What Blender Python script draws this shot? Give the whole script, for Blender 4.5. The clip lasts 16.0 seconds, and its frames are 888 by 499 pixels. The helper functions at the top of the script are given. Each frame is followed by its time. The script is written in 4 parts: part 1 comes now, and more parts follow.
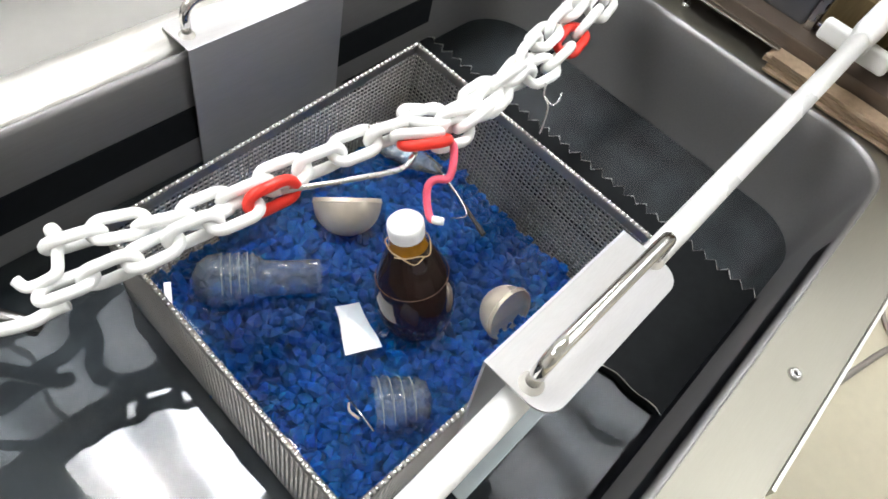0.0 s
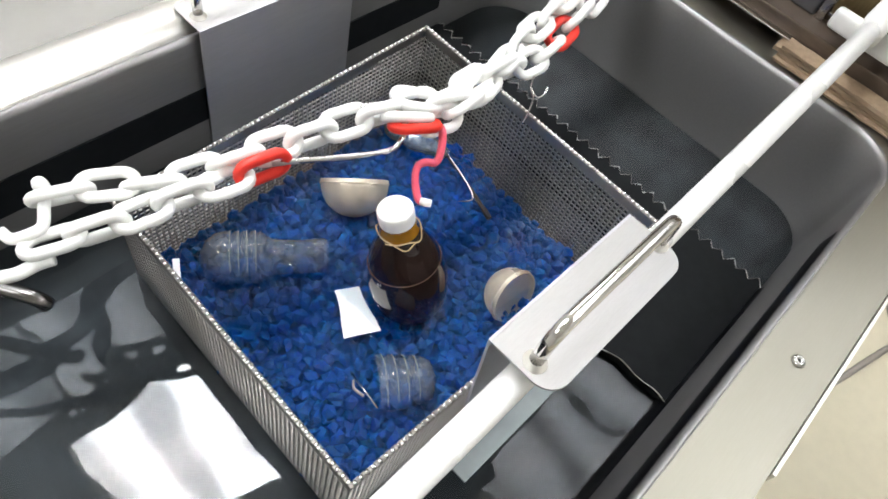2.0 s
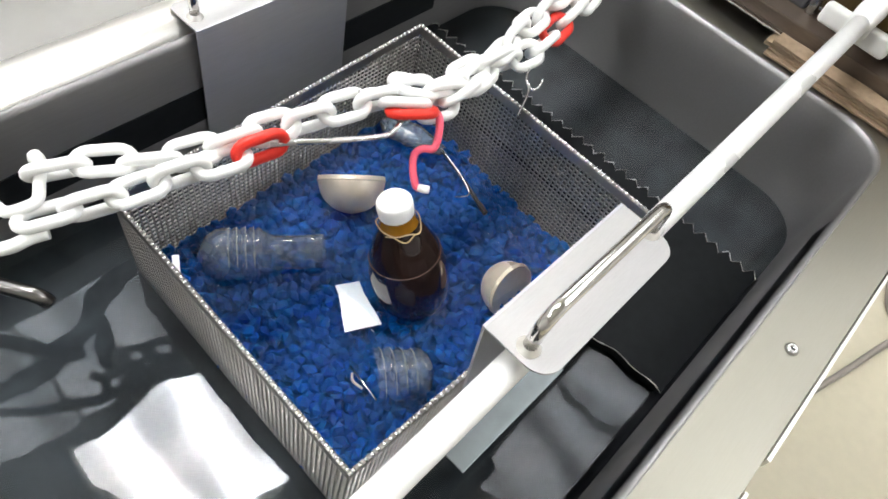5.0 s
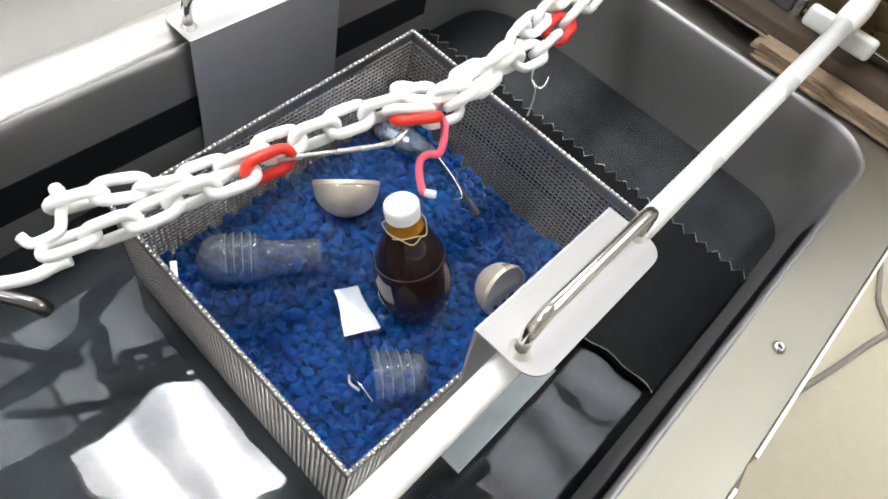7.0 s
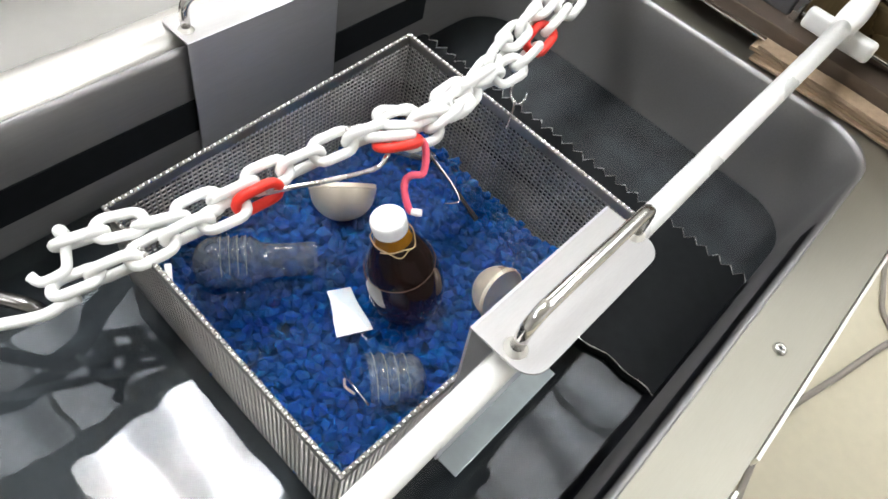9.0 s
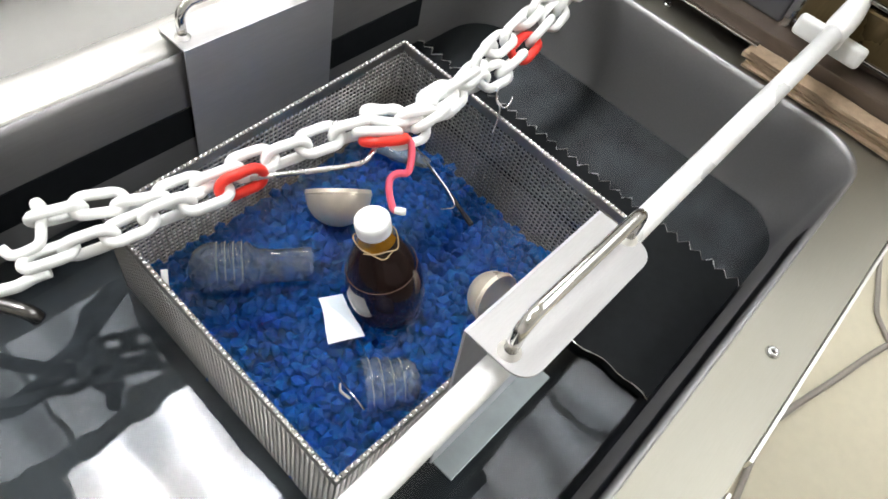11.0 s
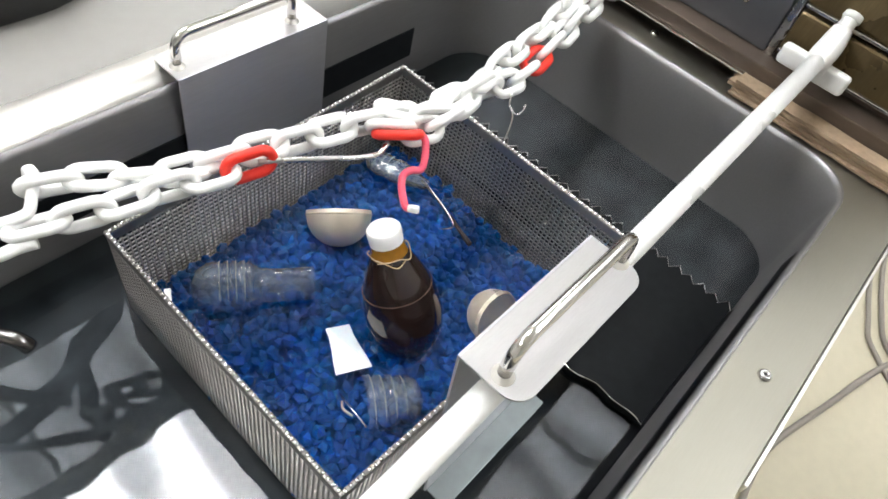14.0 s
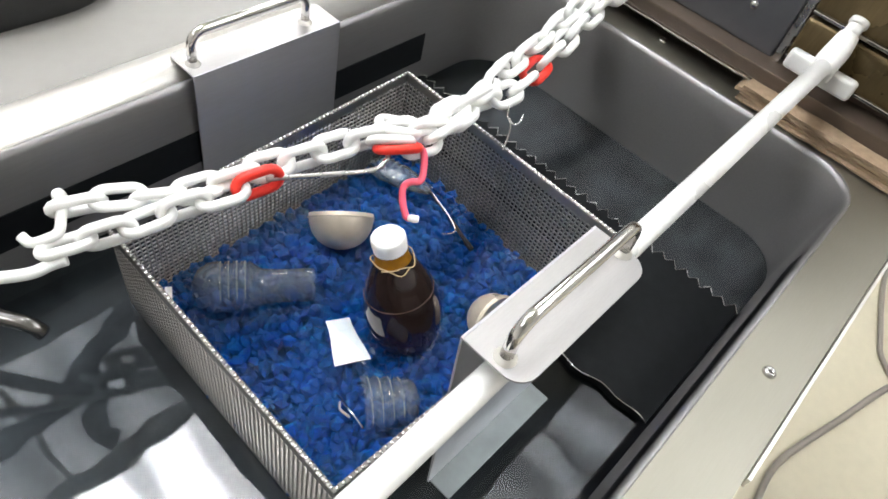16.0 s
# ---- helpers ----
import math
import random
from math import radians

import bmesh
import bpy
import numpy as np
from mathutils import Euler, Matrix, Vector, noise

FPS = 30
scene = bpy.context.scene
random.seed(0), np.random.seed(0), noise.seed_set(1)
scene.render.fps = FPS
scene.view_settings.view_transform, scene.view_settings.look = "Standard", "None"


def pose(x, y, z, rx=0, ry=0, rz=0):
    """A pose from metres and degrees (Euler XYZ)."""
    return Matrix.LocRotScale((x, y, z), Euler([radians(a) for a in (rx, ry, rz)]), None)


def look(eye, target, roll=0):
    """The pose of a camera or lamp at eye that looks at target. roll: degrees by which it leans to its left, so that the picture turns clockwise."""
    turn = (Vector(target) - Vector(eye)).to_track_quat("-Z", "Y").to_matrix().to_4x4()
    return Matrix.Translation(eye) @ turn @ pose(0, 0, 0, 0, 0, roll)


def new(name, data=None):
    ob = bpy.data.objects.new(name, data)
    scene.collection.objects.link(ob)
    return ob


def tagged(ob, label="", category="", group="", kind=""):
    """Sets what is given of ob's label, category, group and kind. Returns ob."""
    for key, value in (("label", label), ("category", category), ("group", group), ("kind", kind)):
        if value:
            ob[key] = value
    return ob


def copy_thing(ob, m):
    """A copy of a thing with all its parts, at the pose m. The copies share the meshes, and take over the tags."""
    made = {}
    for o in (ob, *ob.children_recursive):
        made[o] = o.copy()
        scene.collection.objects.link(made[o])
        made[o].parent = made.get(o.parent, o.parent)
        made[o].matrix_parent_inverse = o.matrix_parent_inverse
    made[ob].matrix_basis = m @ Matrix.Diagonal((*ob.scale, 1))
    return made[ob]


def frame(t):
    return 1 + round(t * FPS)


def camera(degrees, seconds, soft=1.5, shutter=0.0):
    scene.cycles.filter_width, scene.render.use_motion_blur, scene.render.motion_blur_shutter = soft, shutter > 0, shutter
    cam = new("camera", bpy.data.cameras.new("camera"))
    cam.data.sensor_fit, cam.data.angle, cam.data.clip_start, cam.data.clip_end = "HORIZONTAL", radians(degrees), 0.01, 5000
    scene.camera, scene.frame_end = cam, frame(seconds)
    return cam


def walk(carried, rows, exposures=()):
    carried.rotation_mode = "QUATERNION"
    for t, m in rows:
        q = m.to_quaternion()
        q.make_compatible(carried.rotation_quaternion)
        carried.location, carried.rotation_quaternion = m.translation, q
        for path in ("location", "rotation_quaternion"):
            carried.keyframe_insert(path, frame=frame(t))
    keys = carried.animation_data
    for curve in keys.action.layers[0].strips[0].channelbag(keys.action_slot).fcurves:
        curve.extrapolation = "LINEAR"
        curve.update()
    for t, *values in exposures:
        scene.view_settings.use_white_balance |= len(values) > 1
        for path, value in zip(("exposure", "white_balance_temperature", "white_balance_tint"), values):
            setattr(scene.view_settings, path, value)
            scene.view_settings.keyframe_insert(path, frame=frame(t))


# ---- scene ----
cam = camera(65.76, 16.0, soft=1.7)
PATH = [
    (0, (-0.0993, -0.0563, 0.4412), (0.3187, 0.1676, -0.2031), 18.88),
    (0.5, (-0.1, -0.0562, 0.44), (0.3173, 0.1705, -0.2038), 19.01),
    (1, (-0.103, -0.0541, 0.4392), (0.3105, 0.1682, -0.2085), 19.7),
    (1.5, (-0.1037, -0.0574, 0.4386), (0.3079, 0.1663, -0.2099), 19.51),
    (2, (-0.105, -0.0619, 0.4401), (0.3033, 0.1614, -0.2106), 19.31),
    (2.5, (-0.1066, -0.0623, 0.4394), (0.2999, 0.1612, -0.2123), 19.1),
    (3, (-0.1074, -0.0621, 0.439), (0.2964, 0.16, -0.2149), 19.03),
    (3.5, (-0.1073, -0.0674, 0.4407), (0.2995, 0.1569, -0.2107), 18.85),
    (4, (-0.1081, -0.0694, 0.4404), (0.299, 0.156, -0.2103), 18.59),
    (6.5, (-0.1119, -0.0752, 0.4445), (0.3056, 0.1537, -0.1984), 18.13),
    (7, (-0.1118, -0.0734, 0.4499), (0.3029, 0.1501, -0.1967), 18.22),
    (7.5, (-0.1116, -0.0769, 0.4448), (0.307, 0.1507, -0.1979), 18.18),
    (8, (-0.1123, -0.0786, 0.4443), (0.306, 0.1498, -0.1982), 18.07),
    (8.5, (-0.1134, -0.0799, 0.4449), (0.3042, 0.1526, -0.1966), 17.58),
    (9, (-0.1112, -0.0804, 0.4437), (0.3082, 0.1539, -0.1959), 17.41),
    (11.5, (-0.1139, -0.0847, 0.4477), (0.3152, 0.1542, -0.1837), 17.26),
    (12, (-0.1153, -0.0866, 0.4495), (0.3189, 0.1564, -0.177), 17.0),
    (12.5, (-0.1157, -0.0886, 0.4506), (0.3232, 0.1576, -0.1712), 16.71),
    (13, (-0.1146, -0.0862, 0.4488), (0.3273, 0.1596, -0.1711), 17.0),
    (13.5, (-0.1143, -0.0844, 0.4482), (0.3327, 0.1659, -0.1662), 16.88),
    (14, (-0.115, -0.0848, 0.4472), (0.3328, 0.165, -0.1669), 16.96),
    (14.5, (-0.1162, -0.0866, 0.447), (0.3304, 0.1622, -0.1684), 17.04),
    (15, (-0.1163, -0.0862, 0.4475), (0.3245, 0.1606, -0.1728), 17.14),
    (15.5, (-0.1187, -0.0901, 0.4456), (0.3184, 0.1573, -0.1771), 17.03),
    (16, (-0.1257, -0.1009, 0.4412), (0.3237, 0.1706, -0.1623), 16.16),
]
walk(cam, [(t, look(eye, target, roll)) for t, eye, target, roll in PATH])

# ---- light ----
world = bpy.data.worlds.new("world")
scene.world = world
world.use_nodes = True
world.node_tree.nodes["Background"].inputs["Color"].default_value = (0.9, 0.93, 1.0, 1)
world.node_tree.nodes["Background"].inputs["Strength"].default_value = 0.05
scene.view_settings.exposure = 0.06


# ---- materials ----
def shader(name):
    m = bpy.data.materials.new(name)
    m.use_nodes = True
    nt = m.node_tree
    return m, nt.nodes, nt.links, nt.nodes["Principled BSDF"]


def mat(name, col, rough=0.5, metal=0.0, grain=80.0, vary=0.12, big=6.0, bump=0.1, stretch=(1, 1, 1), rvary=0.12, bscale=1.0, coat=0.0, dist=0.001, spec=0.5, soft=0.0):
    """A solid surface, varied in colour and gloss at two scales, with fine relief."""
    m, n, l, p = shader(name)
    tc = n.new("ShaderNodeTexCoord")
    mp = n.new("ShaderNodeMapping")
    mp.inputs["Scale"].default_value = stretch
    l.new(tc.outputs["Object"], mp.inputs["Vector"])
    a, b = n.new("ShaderNodeTexNoise"), n.new("ShaderNodeTexNoise")
    a.inputs["Scale"].default_value, b.inputs["Scale"].default_value = grain, big
    a.inputs["Detail"].default_value = b.inputs["Detail"].default_value = 5
    l.new(mp.outputs["Vector"], a.inputs["Vector"])
    l.new(tc.outputs["Object"], b.inputs["Vector"])
    add = n.new("ShaderNodeMath")
    add.operation = "ADD"
    l.new(a.outputs["Fac"], add.inputs[0])
    l.new(b.outputs["Fac"], add.inputs[1])
    ramp = n.new("ShaderNodeMapRange")
    ramp.inputs["From Min"].default_value, ramp.inputs["From Max"].default_value = 0.6, 1.4
    ramp.inputs["To Min"].default_value, ramp.inputs["To Max"].default_value = 1 - vary, 1 + vary
    l.new(add.outputs[0], ramp.inputs["Value"])
    mul = n.new("ShaderNodeVectorMath")
    mul.operation = "SCALE"
    mul.inputs[0].default_value = col
    l.new(ramp.outputs["Result"], mul.inputs["Scale"])
    l.new(mul.outputs["Vector"], p.inputs["Base Color"])
    rr = n.new("ShaderNodeMapRange")
    rr.inputs["From Min"].default_value, rr.inputs["From Max"].default_value = 0.3, 0.7
    rr.inputs["To Min"].default_value, rr.inputs["To Max"].default_value = max(rough - rvary, 0.02), rough + rvary
    l.new(b.outputs["Fac"], rr.inputs["Value"])
    l.new(rr.outputs["Result"], p.inputs["Roughness"])
    p.inputs["Metallic"].default_value = metal
    p.inputs["Coat Weight"].default_value = coat
    p.inputs["Specular IOR Level"].default_value = spec
    if soft:
        p.inputs["Subsurface Weight"].default_value = soft
        p.inputs["Subsurface Radius"].default_value = (0.2, 0.6, 1.0)
        p.inputs["Subsurface Scale"].default_value = 0.010
    if bump:
        bp = n.new("ShaderNodeBump")
        bp.inputs["Strength"].default_value = bump
        bp.inputs["Distance"].default_value = dist
        l.new(a.outputs["Fac"], bp.inputs["Height"])
        l.new(bp.outputs["Normal"], p.inputs["Normal"])
    return m


def panel_glow(name, cool, warm, low, high):
    """A frosted panel glowing in bands along y, as over tubes: bright there, cool and dim between."""
    m, n, l, p = shader(name)
    tc, a, w = n.new("ShaderNodeTexCoord"), n.new("ShaderNodeTexNoise"), n.new("ShaderNodeTexWave")
    a.inputs["Scale"].default_value = 3.2
    a.inputs["Detail"].default_value = 1.0
    w.inputs["Scale"].default_value = 1.15
    w.inputs["Distortion"].default_value = 1.6
    w.inputs["Phase Offset"].default_value = 0.6
    l.new(tc.outputs["Object"], a.inputs["Vector"])
    l.new(tc.outputs["Object"], w.inputs["Vector"])
    add, st, mix = n.new("ShaderNodeMath"), n.new("ShaderNodeMapRange"), n.new("ShaderNodeMix")
    l.new(a.outputs["Fac"], add.inputs[0])
    l.new(w.outputs["Fac"], add.inputs[1])
    st.inputs["From Min"].default_value, st.inputs["From Max"].default_value = 0.55, 1.35
    st.inputs["To Min"].default_value, st.inputs["To Max"].default_value = low, high
    l.new(add.outputs[0], st.inputs["Value"])
    mix.data_type = "RGBA"
    mix.inputs[6].default_value, mix.inputs[7].default_value = (*cool, 1), (*warm, 1)
    l.new(a.outputs["Fac"], mix.inputs[0])
    p.inputs["Base Color"].default_value = (*warm, 1)
    l.new(mix.outputs[2], p.inputs["Emission Color"])
    l.new(st.outputs["Result"], p.inputs["Emission Strength"])
    return m


def clear(name, col, rough, ior, opacity=0.0, ripple=0.0, rscale=20.0, solid=(0.3, 0.35, 0.4)):
    """A clear skin: what lies behind shows tinted, with a Fresnel gloss on top."""
    m, n, l, p = shader(name)
    n.remove(p)
    out = [k for k in n if k.type == "OUTPUT_MATERIAL"][0]
    tr, gl, mx, fr = n.new("ShaderNodeBsdfTransparent"), n.new("ShaderNodeBsdfGlossy"), n.new("ShaderNodeMixShader"), n.new("ShaderNodeFresnel")
    tr.inputs["Color"].default_value = (*col, 1)
    gl.inputs["Roughness"].default_value = rough
    fr.inputs["IOR"].default_value = ior
    l.new(fr.outputs["Fac"], mx.inputs["Fac"])
    base = tr
    if opacity:
        df, m2 = n.new("ShaderNodeBsdfDiffuse"), n.new("ShaderNodeMixShader")
        df.inputs["Color"].default_value = (*solid, 1)
        m2.inputs["Fac"].default_value = opacity
        l.new(tr.outputs[0], m2.inputs[1])
        l.new(df.outputs[0], m2.inputs[2])
        base = m2
    l.new(base.outputs[0], mx.inputs[1])
    l.new(gl.outputs[0], mx.inputs[2])
    l.new(mx.outputs[0], out.inputs["Surface"])
    if ripple:
        tc, a, bp = n.new("ShaderNodeTexCoord"), n.new("ShaderNodeTexNoise"), n.new("ShaderNodeBump")
        a.inputs["Scale"].default_value = rscale
        a.inputs["Detail"].default_value = 1.5
        l.new(tc.outputs["Object"], a.inputs["Vector"])
        l.new(a.outputs["Fac"], bp.inputs["Height"])
        bp.inputs["Strength"].default_value = 1.0
        bp.inputs["Distance"].default_value = ripple
        l.new(bp.outputs["Normal"], gl.inputs["Normal"])
        l.new(bp.outputs["Normal"], fr.inputs["Normal"])
    return m


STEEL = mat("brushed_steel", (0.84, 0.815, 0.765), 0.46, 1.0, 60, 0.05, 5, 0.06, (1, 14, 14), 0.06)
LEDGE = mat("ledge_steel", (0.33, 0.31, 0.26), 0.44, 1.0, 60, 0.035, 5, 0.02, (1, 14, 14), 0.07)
TANK = mat("tank_steel", (0.285, 0.275, 0.275), 0.46, 0.75, 40, 0.06, 4, 0.05, (1, 10, 10), 0.06)
# Dark water and its cloudy reflections are put into this mottled colour.
BOTTOM = mat("mottled_dark_bottom", (0.034, 0.038, 0.041), 0.75, 0, 26, 0.85, 10, 0.05, spec=0.25)
LEAF = mat("leaf_steel", (0.60, 0.59, 0.62), 0.45, 0.8, 40, 0.06, 4, 0.05, (1, 10, 10), 0.06)
WETSTEEL = mat("wet_steel", (0.30, 0.33, 0.33), 0.4, 0.8, 60, 0.15, 14, 0.05, spec=0.4)
CHROME = mat("polished_steel", (0.70, 0.68, 0.65), 0.12, 1.0, 90, 0.05, 20, 0.03, rvary=0.05)
PLATE = mat("satin_steel_sheet", (0.51, 0.495, 0.485), 0.5, 1.0, 120, 0.05, 14, 0.04, (1, 8, 8), 0.06)
WIRE = mat("mesh_wire", (0.31, 0.29, 0.27), 0.36, 0.9, 300, 0.10, 12, 0.1, rvary=0.05)
WHITE = mat("white_plastic", (0.86, 0.85, 0.82), 0.42, 0, 200, 0.03, 20, 0.05)
RODWHITE = mat("white_coated_tube", (0.88, 0.87, 0.84), 0.35, 0, 120, 0.04, 12, 0.05)
RED = mat("red_plastic", (0.80, 0.035, 0.02), 0.4, 0, 200, 0.06, 20, 0.05)
PINK = mat("pink_cord", (0.85, 0.11, 0.17), 0.45, 0, 400, 0.1, 30, 0.2)
ALU = mat("bare_wire", (0.66, 0.64, 0.62), 0.25, 1.0, 200, 0.05, 30, 0.05)
BLUE = mat("blue_gravel", (0.0004, 0.098, 0.36), 0.5, 0, 90, 0.2, 12, 0.05, soft=1.0, spec=0.1)
SLEEK = mat("near_wall_dark", (0.020, 0.022, 0.027), 0.40, 0, 40, 0.3, 6, 0.05, rvary=0.08, spec=0.3)
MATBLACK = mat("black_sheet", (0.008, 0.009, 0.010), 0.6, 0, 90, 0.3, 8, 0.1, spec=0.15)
TAG = mat("white_card", (0.86, 0.87, 0.88), 0.6, 0, 150, 0.02, 14, 0.05)
# Pale tone for the highlights drawn along the clear ribs.
PALE = mat("rib_highlight", (0.24, 0.31, 0.37), 0.3, 0, 150, 0.2, 30, 0.05)
PEARL = mat("champagne_metal", (0.66, 0.575, 0.465), 0.38, 0.5, 140, 0.08, 30, 0.05)
BROWN = mat("dark_brown_glass", (0.016, 0.007, 0.005), 0.10, 0, 60, 0.4, 14, 0.02, rvary=0.04, coat=0.5)
AMBER = mat("amber_neck", (0.26, 0.115, 0.008), 0.15, 0, 90, 0.25, 30, 0.05, rvary=0.05, coat=0.5)
LIQUID = mat("dull_brown_film", (0.10, 0.055, 0.03), 0.3, 0, 90, 0.2, 30, 0.02)
LABEL = mat("label_and_glint", (0.42, 0.36, 0.33), 0.4, 0, 100, 0.1, 20, 0.03)
TWINE = mat("tan_wire", (0.50, 0.37, 0.19), 0.5, 0, 300, 0.2, 30, 0.2)
MACHINE = mat("brown_metal_panel", (0.13, 0.098, 0.075), 0.42, 0.4, 60, 0.15, 6, 0.06, (1, 1, 8))
GREYPANEL = mat("grey_metal_panel", (0.13, 0.13, 0.14), 0.4, 0.5, 60, 0.1, 6, 0.06)
OLIVE = mat("olive_brass_panel", (0.16, 0.115, 0.055), 0.35, 0.6, 60, 0.2, 8, 0.06, (1, 8, 1))
PLY = mat("cut_cardboard", (0.36, 0.26, 0.17), 0.75, 0, 160, 0.25, 20, 0.3, (1, 1, 12))
FLOOR = mat("cream_vinyl", (0.54, 0.49, 0.365), 0.45, 0, 40, 0.06, 3, 0.03)
GREYTOP = mat("grey_laminate", (0.285, 0.27, 0.25), 0.5, 0, 60, 0.04, 3, 0.03)
CEIL = mat("ceiling_paint", (0.88, 0.89, 0.90), 0.8, 0, 60, 0.03, 2, 0.05)
GUN = mat("dark_steel", (0.22, 0.21, 0.20), 0.2, 1.0, 120, 0.1, 20, 0.05, rvary=0.06)
WALLP = mat("wall_paint", (0.60, 0.59, 0.57), 0.7, 0, 60, 0.04, 2, 0.05)
RUBBER = mat("black_rubber", (0.02, 0.02, 0.02), 0.5, 0, 150, 0.2, 20, 0.1)
CABLE = mat("grey_cable", (0.26, 0.23, 0.20), 0.5, 0, 150, 0.1, 20, 0.1)
TWIG = mat("dark_twig", (0.025, 0.025, 0.02), 0.5, 0, 200, 0.4, 40, 0.4)
PANE = panel_glow("frosted_fill_pane", (0.80, 0.88, 1.0), (0.95, 0.97, 1.0), 1.6, 4.4)
SCREW = mat("zinc_screw", (0.55, 0.54, 0.52), 0.25, 1.0, 200, 0.1, 60, 0.05)
LAMP = panel_glow("lamp_diffuser", (0.80, 0.90, 1.0), (1.0, 0.96, 0.925), 15.0, 50.0)
WATER = clear("tank_water", (0.92, 0.95, 0.97), 0.0, 1.52, ripple=0.0007, rscale=15.0)
PET = clear("clear_plastic", (0.86, 0.90, 0.93), 0.06, 1.5, 0.17, ripple=0, solid=(0.50, 0.55, 0.58))


# ---- mesh helpers ----
def obj(name, bm, material, smooth=False):
    me = bpy.data.meshes.new(name)
    bmesh.ops.recalc_face_normals(bm, faces=bm.faces[:])
    bm.to_mesh(me)
    bm.free()
    me.materials.append(material)
    if smooth:
        me.polygons.foreach_set("use_smooth", [True] * len(me.polygons))
    return new(name, me)


def part(name, bm, material, parent, label="", smooth=False):
    ob = obj(name, bm, material, smooth)
    ob.parent = parent
    if label:
        ob["label"] = label
    return ob


def thing(name, label, category, group="", at=(0, 0, 0)):
    e = tagged(new(name), label, category, group)
    e.location = at
    e.empty_display_size = 0.02
    return e


def box(x0, x1, y0, y1, z0, z1, bevel=0.0, seg=2, bm=None):
    b = bmesh.new()
    bmesh.ops.create_cube(b, size=1)
    for v in b.verts:
        v.co = Vector(((x0 + x1) / 2 + v.co.x * (x1 - x0), (y0 + y1) / 2 + v.co.y * (y1 - y0), (z0 + z1) / 2 + v.co.z * (z1 - z0)))
    if bevel:
        bmesh.ops.bevel(b, geom=b.edges[:], offset=bevel, segments=seg, profile=0.6, affect="EDGES")
    return b


def joined(*bms):
    out = bmesh.new()
    for b in bms:
        me = bpy.data.meshes.new("tmp")
        b.to_mesh(me)
        b.free()
        out.from_mesh(me)
        bpy.data.meshes.remove(me)
    return out


def smoothed(pts, n=6):
    """Catmull-Rom points through pts."""
    p = [Vector(q) for q in pts]
    p = [2 * p[0] - p[1]] + p + [2 * p[-1] - p[-2]]
    out = []
    for i in range(1, len(p) - 2):
        for k in range(n):
            t = k / n
            out.append(0.5 * (2 * p[i] + (p[i + 1] - p[i - 1]) * t + (2 * p[i - 1] - 5 * p[i] + 4 * p[i + 1] - p[i + 2]) * t * t + (3 * p[i] - p[i - 1] - 3 * p[i + 1] + p[i + 2]) * t ** 3))
    return out + [p[-2]]


def tube(pts, r, sides=10, closed=False, flat=1.0):
    """A round bar along pts; r is a radius or a list of them."""
    b = bmesh.new()
    p = [Vector(q) for q in pts]
    n = len(p)
    rings = []
    up = None
    for i in range(n):
        d = (p[(i + 1) % n] - p[i - 1]) if closed else (p[min(i + 1, n - 1)] - p[max(i - 1, 0)])
        d.normalize()
        if up is None:
            up = d.orthogonal().normalized() if abs(d.z) > 0.9 else Vector((0, 0, 1))
        u = (up - d * up.dot(d)).normalized()
        up = u
        w = d.cross(u)
        ri = r[i] if isinstance(r, (list, tuple)) else r
        rings.append([b.verts.new(p[i] + (u * math.cos(a) * flat + w * math.sin(a)) * ri) for a in [2 * math.pi * k / sides for k in range(sides)]])
    for i in range(n if closed else n - 1):
        A, B = rings[i], rings[(i + 1) % n]
        for k in range(sides):
            b.faces.new((A[k], A[(k + 1) % sides], B[(k + 1) % sides], B[k]))
    if not closed:
        b.faces.new(rings[0][::-1])
        b.faces.new(rings[-1])
    return b


def lathe(profile, steps=40, m=None, caps=True, sweep=360):
    """Turns (radius, height) pairs round z."""
    b = bmesh.new()
    full = sweep == 360
    cols = []
    for k in range(steps if full else steps + 1):
        a = radians(sweep) * k / steps
        cols.append([b.verts.new((r * math.cos(a), r * math.sin(a), z)) for r, z in profile])
    for k in range(steps):
        A, B = cols[k], cols[(k + 1) % len(cols)]
        for i in range(len(profile) - 1):
            b.faces.new((A[i], B[i], B[i + 1], A[i + 1]))
    bmesh.ops.remove_doubles(b, verts=b.verts[:], dist=1e-6)
    if m is not None:
        b.transform(m)
    return b


def outline(x0, x1, y0, y1, r, n=8):
    """A rectangle with round corners, counter-clockwise."""
    out = []
    for cx, cy, a0 in ((x1 - r, y0 + r, -90), (x1 - r, y1 - r, 0), (x0 + r, y1 - r, 90), (x0 + r, y0 + r, 180)):
        for k in range(n + 1):
            a = radians(a0 + 90 * k / n)
            out.append((cx + r * math.cos(a), cy + r * math.sin(a)))
    return out


def loft(rings, close_end=False):
    b = bmesh.new()
    vs = [[b.verts.new(v) for v in ring] for ring in rings]
    n = len(vs[0])
    for A, B in zip(vs, vs[1:]):
        for k in range(n):
            b.faces.new((A[k], A[(k + 1) % n], B[(k + 1) % n], B[k]))
    if close_end:
        b.faces.new(vs[-1])
    return b


def frame_to(a, b):
    """The pose with z from a towards b, at a."""
    d = Vector(b) - Vector(a)
    return Matrix.Translation(a) @ d.to_track_quat("Z", "Y").to_matrix().to_4x4()


# ---- the room ----
RIM = 0.032      # top of the tank's ledge
WATERZ = -0.088
TX0, TX1, TY0, TY1 = -0.75, 0.589, -0.130, 0.3624   # inside of the tank at its rim


